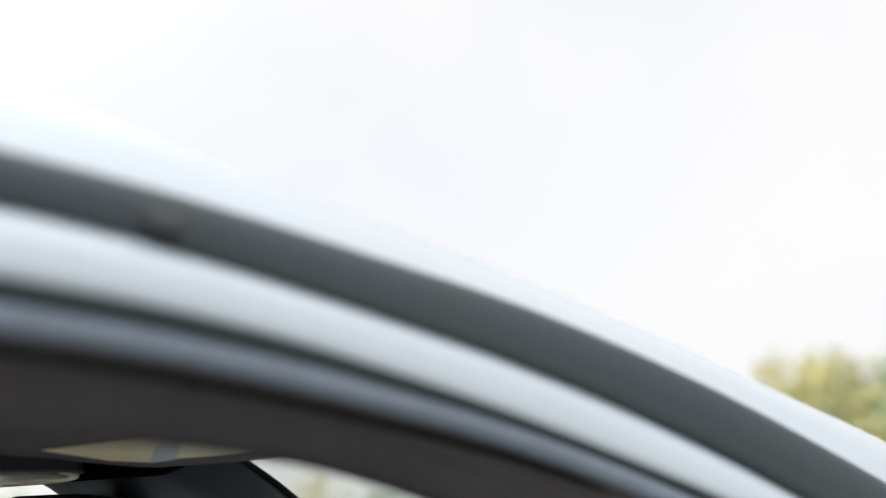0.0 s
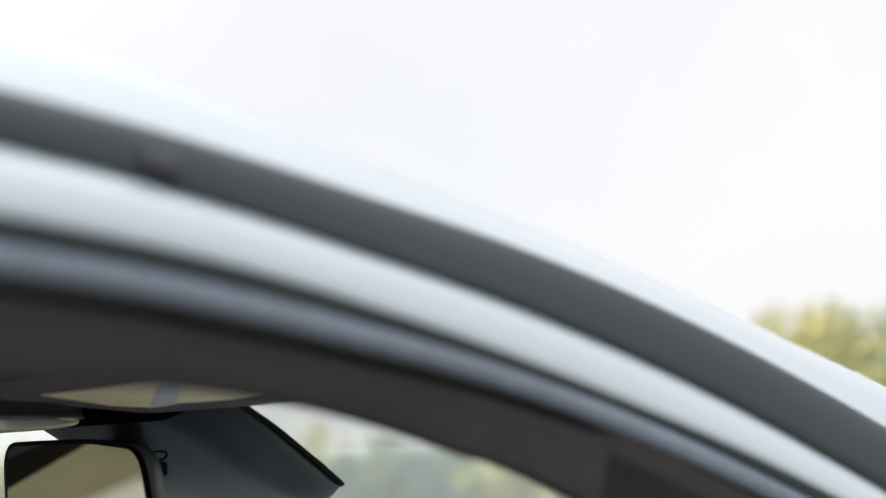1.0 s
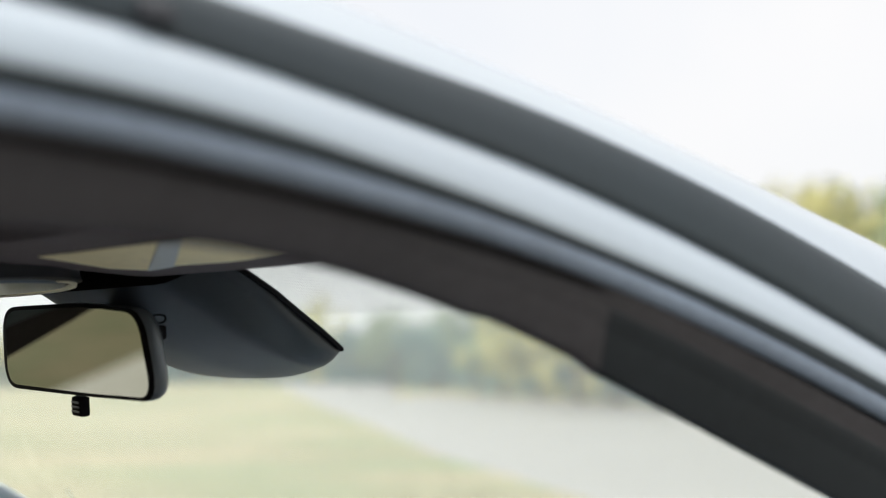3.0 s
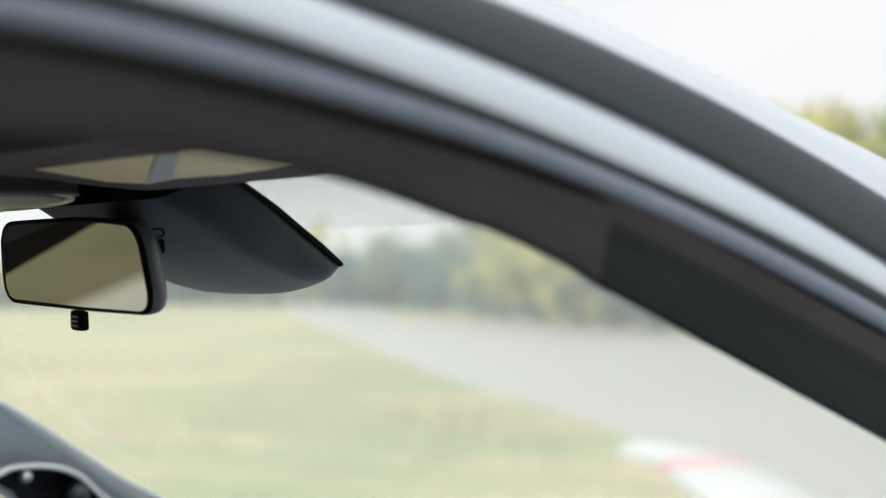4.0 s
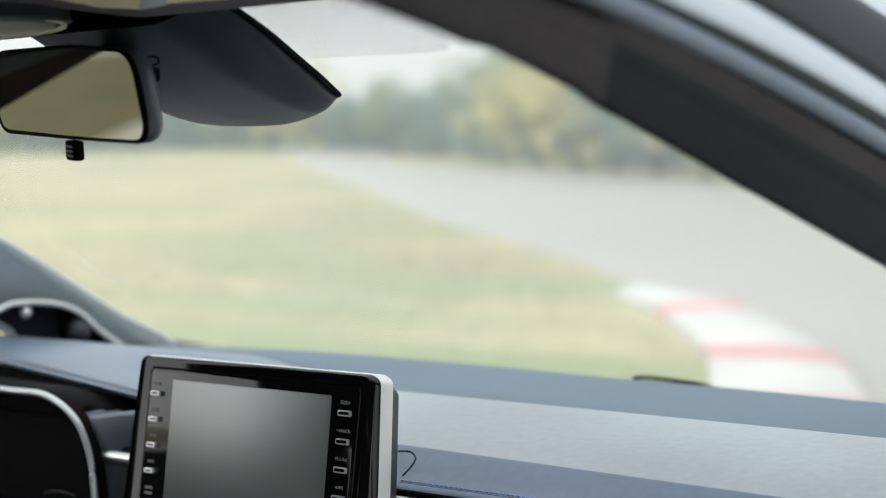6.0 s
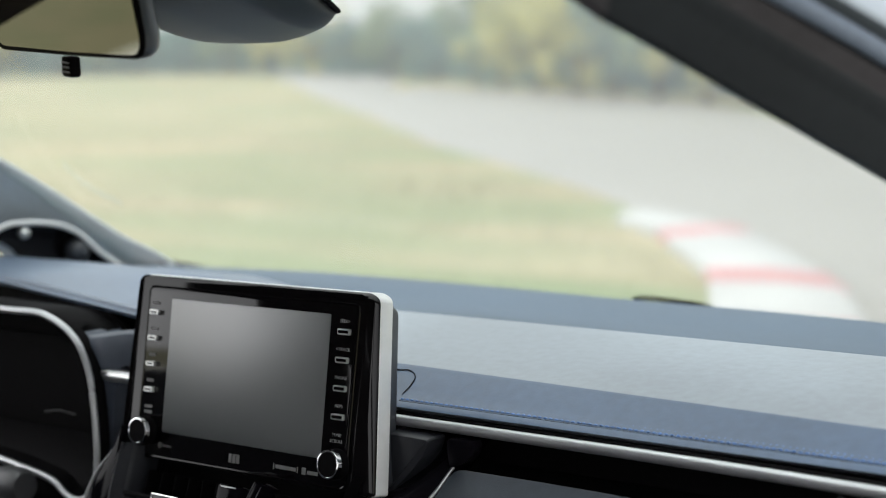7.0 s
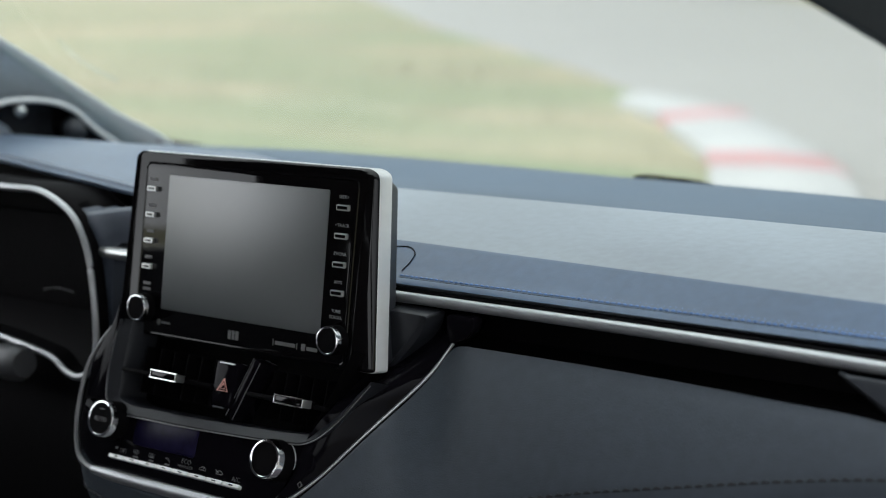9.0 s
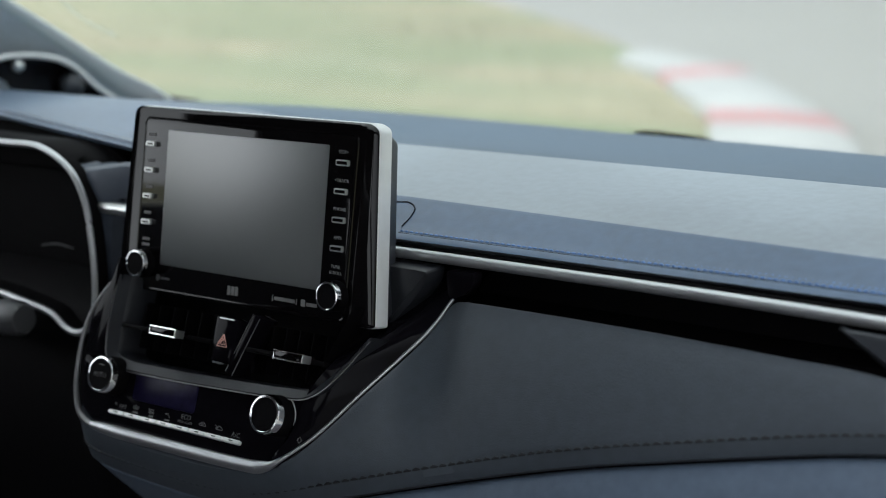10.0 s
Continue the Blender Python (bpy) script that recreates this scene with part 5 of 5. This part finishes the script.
bmesh.ops.create_uvsphere(ball, u_segments=14, v_segments=8, radius=0.007)
part("mirror_bolt", ball, SILVER, dm, at=Matrix.Translation((-0.588, 0.2427, 1.0430)))
part("wiper", tube(curve([(-0.018, 0.602, 0.9575), (0.0, 0.60, 0.9600), (0.032, 0.60, 0.9590), (0.07, 0.60, 0.9565), (0.12, 0.59, 0.948)], 14), 0.0023, 8), MATBLACK, car, "black wiper arm at the foot of the windscreen")

# ---- plain shell that closes the cabin ----
def sheet(name, pts, material, label, t=0.02):
    bm = bmesh.new()
    bm.faces.new([bm.verts.new(p) for p in pts])
    return thick(part(name, bm, material, car, label, smooth=False), t, 0.0)


sheet("floor_pan", [(-0.75, -2.2, 0.25), (0.72, -2.2, 0.25), (0.72, 0.65, 0.25), (-0.75, 0.65, 0.25)], CLOTH, "dark carpeted floor")
sheet("bulkhead", [(-0.75, 0.64, 0.25), (0.72, 0.64, 0.25), (0.72, 0.64, 0.94), (-0.75, 0.64, 0.94)], MATBLACK, "black bulkhead under the windscreen")
sheet("rear_wall", [(-0.70, -2.15, 0.25), (0.70, -2.15, 0.25), (0.55, -2.15, 1.35), (-0.55, -2.15, 1.35)], CLOTH, "dark rear wall of the cabin")
sheet("door_panel", [(-0.76, -2.2, 0.25), (-0.76, 0.65, 0.25), (-0.74, 0.65, 0.94), (-0.74, -2.2, 0.97)], PANEL, "charcoal door lining on the driver's side", 0.06)
# unseen; widened to block window light from the touchscreen's reflection
sheet("side_pillar", [(-0.73, -1.45, 0.94), (-0.73, -0.66, 0.94), (-0.57, -0.59, 1.33), (-0.57, -1.35, 1.33)], TRIM, "unseen dark centre pillar", 0.04)
sheet("side_pillar", [(-0.73, -2.2, 0.94), (-0.73, -1.75, 0.94), (-0.57, -1.65, 1.33), (-0.57, -2.2, 1.33)], TRIM, "dark rear pillar", 0.04)
# unseen; lower edge cut to place dark in mirror and display reflections
sheet("rail_trim", [(-0.45, -2.2, 1.37), (-0.60, -2.2, 1.20), (-0.61, -0.60, 1.20), (-0.60, -0.60, 1.305), (-0.60, -0.40, 1.310), (-0.62, -0.10, 1.182), (-0.45, -0.25, 1.36)], CLOTH, "unseen dark roof rail trim, shaped for reflections", 0.02)
sheet("side_pillar", [(0.72, -1.12, 0.25), (0.72, -0.98, 0.25), (0.60, -0.98, 1.345), (0.60, -1.12, 1.345)], TRIM, "unseen dark centre pillar", 0.04)
sheet("sill", [(0.74, -1.12, 0.20), (0.74, 0.62, 0.20), (0.72, 0.62, 0.36), (0.72, -1.12, 0.36)], WHITE, "white painted door sill", 0.06)


# outer body: sides with wheel arches, bonnet, bumper, tailgate, wheels
AXLES = (-1.69, 0.95)


def belt(y):
    return float(np.interp(y, [-2.45, -2.2, 0.5, 0.66, 1.0, 1.4, 1.7, 1.85], [0.93, 0.95, 0.92, 0.89, 0.785, 0.70, 0.62, 0.55]))


def half(y):
    return 0.815 - 0.11 * max(0, (y - 1.1) / 0.75) ** 2 - 0.09 * max(0, (-1.6 - y) / 0.85) ** 2


def flank(side, y0, y1, label):
    rows = []
    n = int(round((y1 - y0) / 0.04))
    for i in range(n + 1):
        y = lerp(y0, y1, i / n)
        row = []
        for j in range(19):
            v = j / 18
            z = lerp(0.20, belt(y), v)
            x = half(y) + 0.035 * math.sin(math.pi * v) ** 0.7 - 0.035 * v ** 3 - 0.02 * (1 - v) ** 3
            row.append(Vector((side * x, y, z)))
        rows.append(row)
    for row in rows:
        for p in row:
            for axle in AXLES:
                d = Vector((0, p.y - axle, p.z - 0.315))
                if 0.28 < d.length < 0.385:
                    d = d.normalized() * 0.345
                    p.y, p.z = axle + d.y, max(0.19, 0.315 + d.z)
    bm = grid(rows)
    inside = [f for f in bm.faces if any(math.hypot(f.calc_center_median().y - a, f.calc_center_median().z - 0.315) < 0.335 for a in AXLES)]
    bmesh.ops.delete(bm, geom=inside, context="FACES")
    return thick(part("body_side", bm, WHITE, car, label), 0.012, 0.0)


flank(-1, -2.44, 1.84, "white painted body side with wheel arches")
flank(1, 0.55, 1.84, "white painted front wing")
flank(1, -2.44, -1.12, "white painted rear quarter panel")
bonnet = grid([[Vector((u * (half(y) - 0.012), y + 0.05 * (1 - u * u) * max(0, (y - 1.4) / 0.4), belt(y) - 0.004 + 0.018 * (1 - u * u))) for u in np.linspace(-1, 1, 21)] for y in np.linspace(0.645, 1.84, 24)])
thick(part("bonnet", bonnet, WHITE, car, "white painted bonnet"), 0.008)
bumper = grid([[Vector((u * (half(1.84) - 0.005 * v), 1.84 + (0.07 * math.sin(math.pi * (0.25 + 0.6 * v)) + 0.05) * (1 - u * u), lerp(belt(1.84) + 0.012 * (1 - u * u), 0.20, v))) for u in np.linspace(-1, 1, 21)] for v in np.linspace(0, 1, 9)])
thick(part("bumper", bumper, WHITE, car, "white painted front bumper"), 0.012, 0.0)
tail = grid([[Vector((u * lerp(0.50, half(-2.44), min(1, v * 2.2)), float(np.interp(v, [0, 0.45, 0.55, 0.8, 1], [-2.19, -2.42, -2.47, -2.50, -2.44])) - 0.03 * (1 - u * u), float(np.interp(v, [0, 0.45, 1], [1.365, 0.95, 0.22]))))
              for u in np.linspace(-1, 1, 17)] for v in np.linspace(0, 1, 21)])
tailgate = thick(part("tailgate", tail, WHITE, car, "white painted tailgate"), 0.012, 0.0)
rear_pane = grid([[Vector((u * lerp(0.42, 0.60, v), lerp(-2.245, -2.405, v) - 0.03 * (1 - u * u) - 0.010, lerp(1.285, 1.00, v) + 0.006)) for u in np.linspace(-1, 1, 13)] for v in np.linspace(0, 1, 6)])
thick(part("rear_window", rear_pane, PIANO, tailgate, "dark rear window"), 0.004)
tyre_bm = turned([(0.205, -0.085), (0.27, -0.100), (0.300, -0.095), (0.315, -0.070), (0.315, 0.070), (0.300, 0.095), (0.27, 0.100), (0.205, 0.085)], 40)
rim_bm = turned([(0.208, 0.060), (0.206, 0.090), (0.195, 0.088), (0.185, 0.060), (0.06, 0.075), (0.04, 0.085), (0.005, 0.086)], 40)
tyre_me, rim_me = None, None
for side in (-1, 1):
    for y in AXLES:
        at = pose(side * 0.72, y, 0.302, 0, 90 * side, 0)
        if tyre_me is None:
            wheel = part("wheel", tyre_bm, MATBLACK, car, "black tyre on a satin alloy rim", at=at)
            tyre_me = wheel.data
            rim_me = part("rim", rim_bm, SILVER, wheel, "satin alloy rim", at=at).data
        else:
            wheel = put("wheel", tyre_me, car, "black tyre on a satin alloy rim", at=at)
            put("rim", rim_me, wheel, "satin alloy rim", at=at)
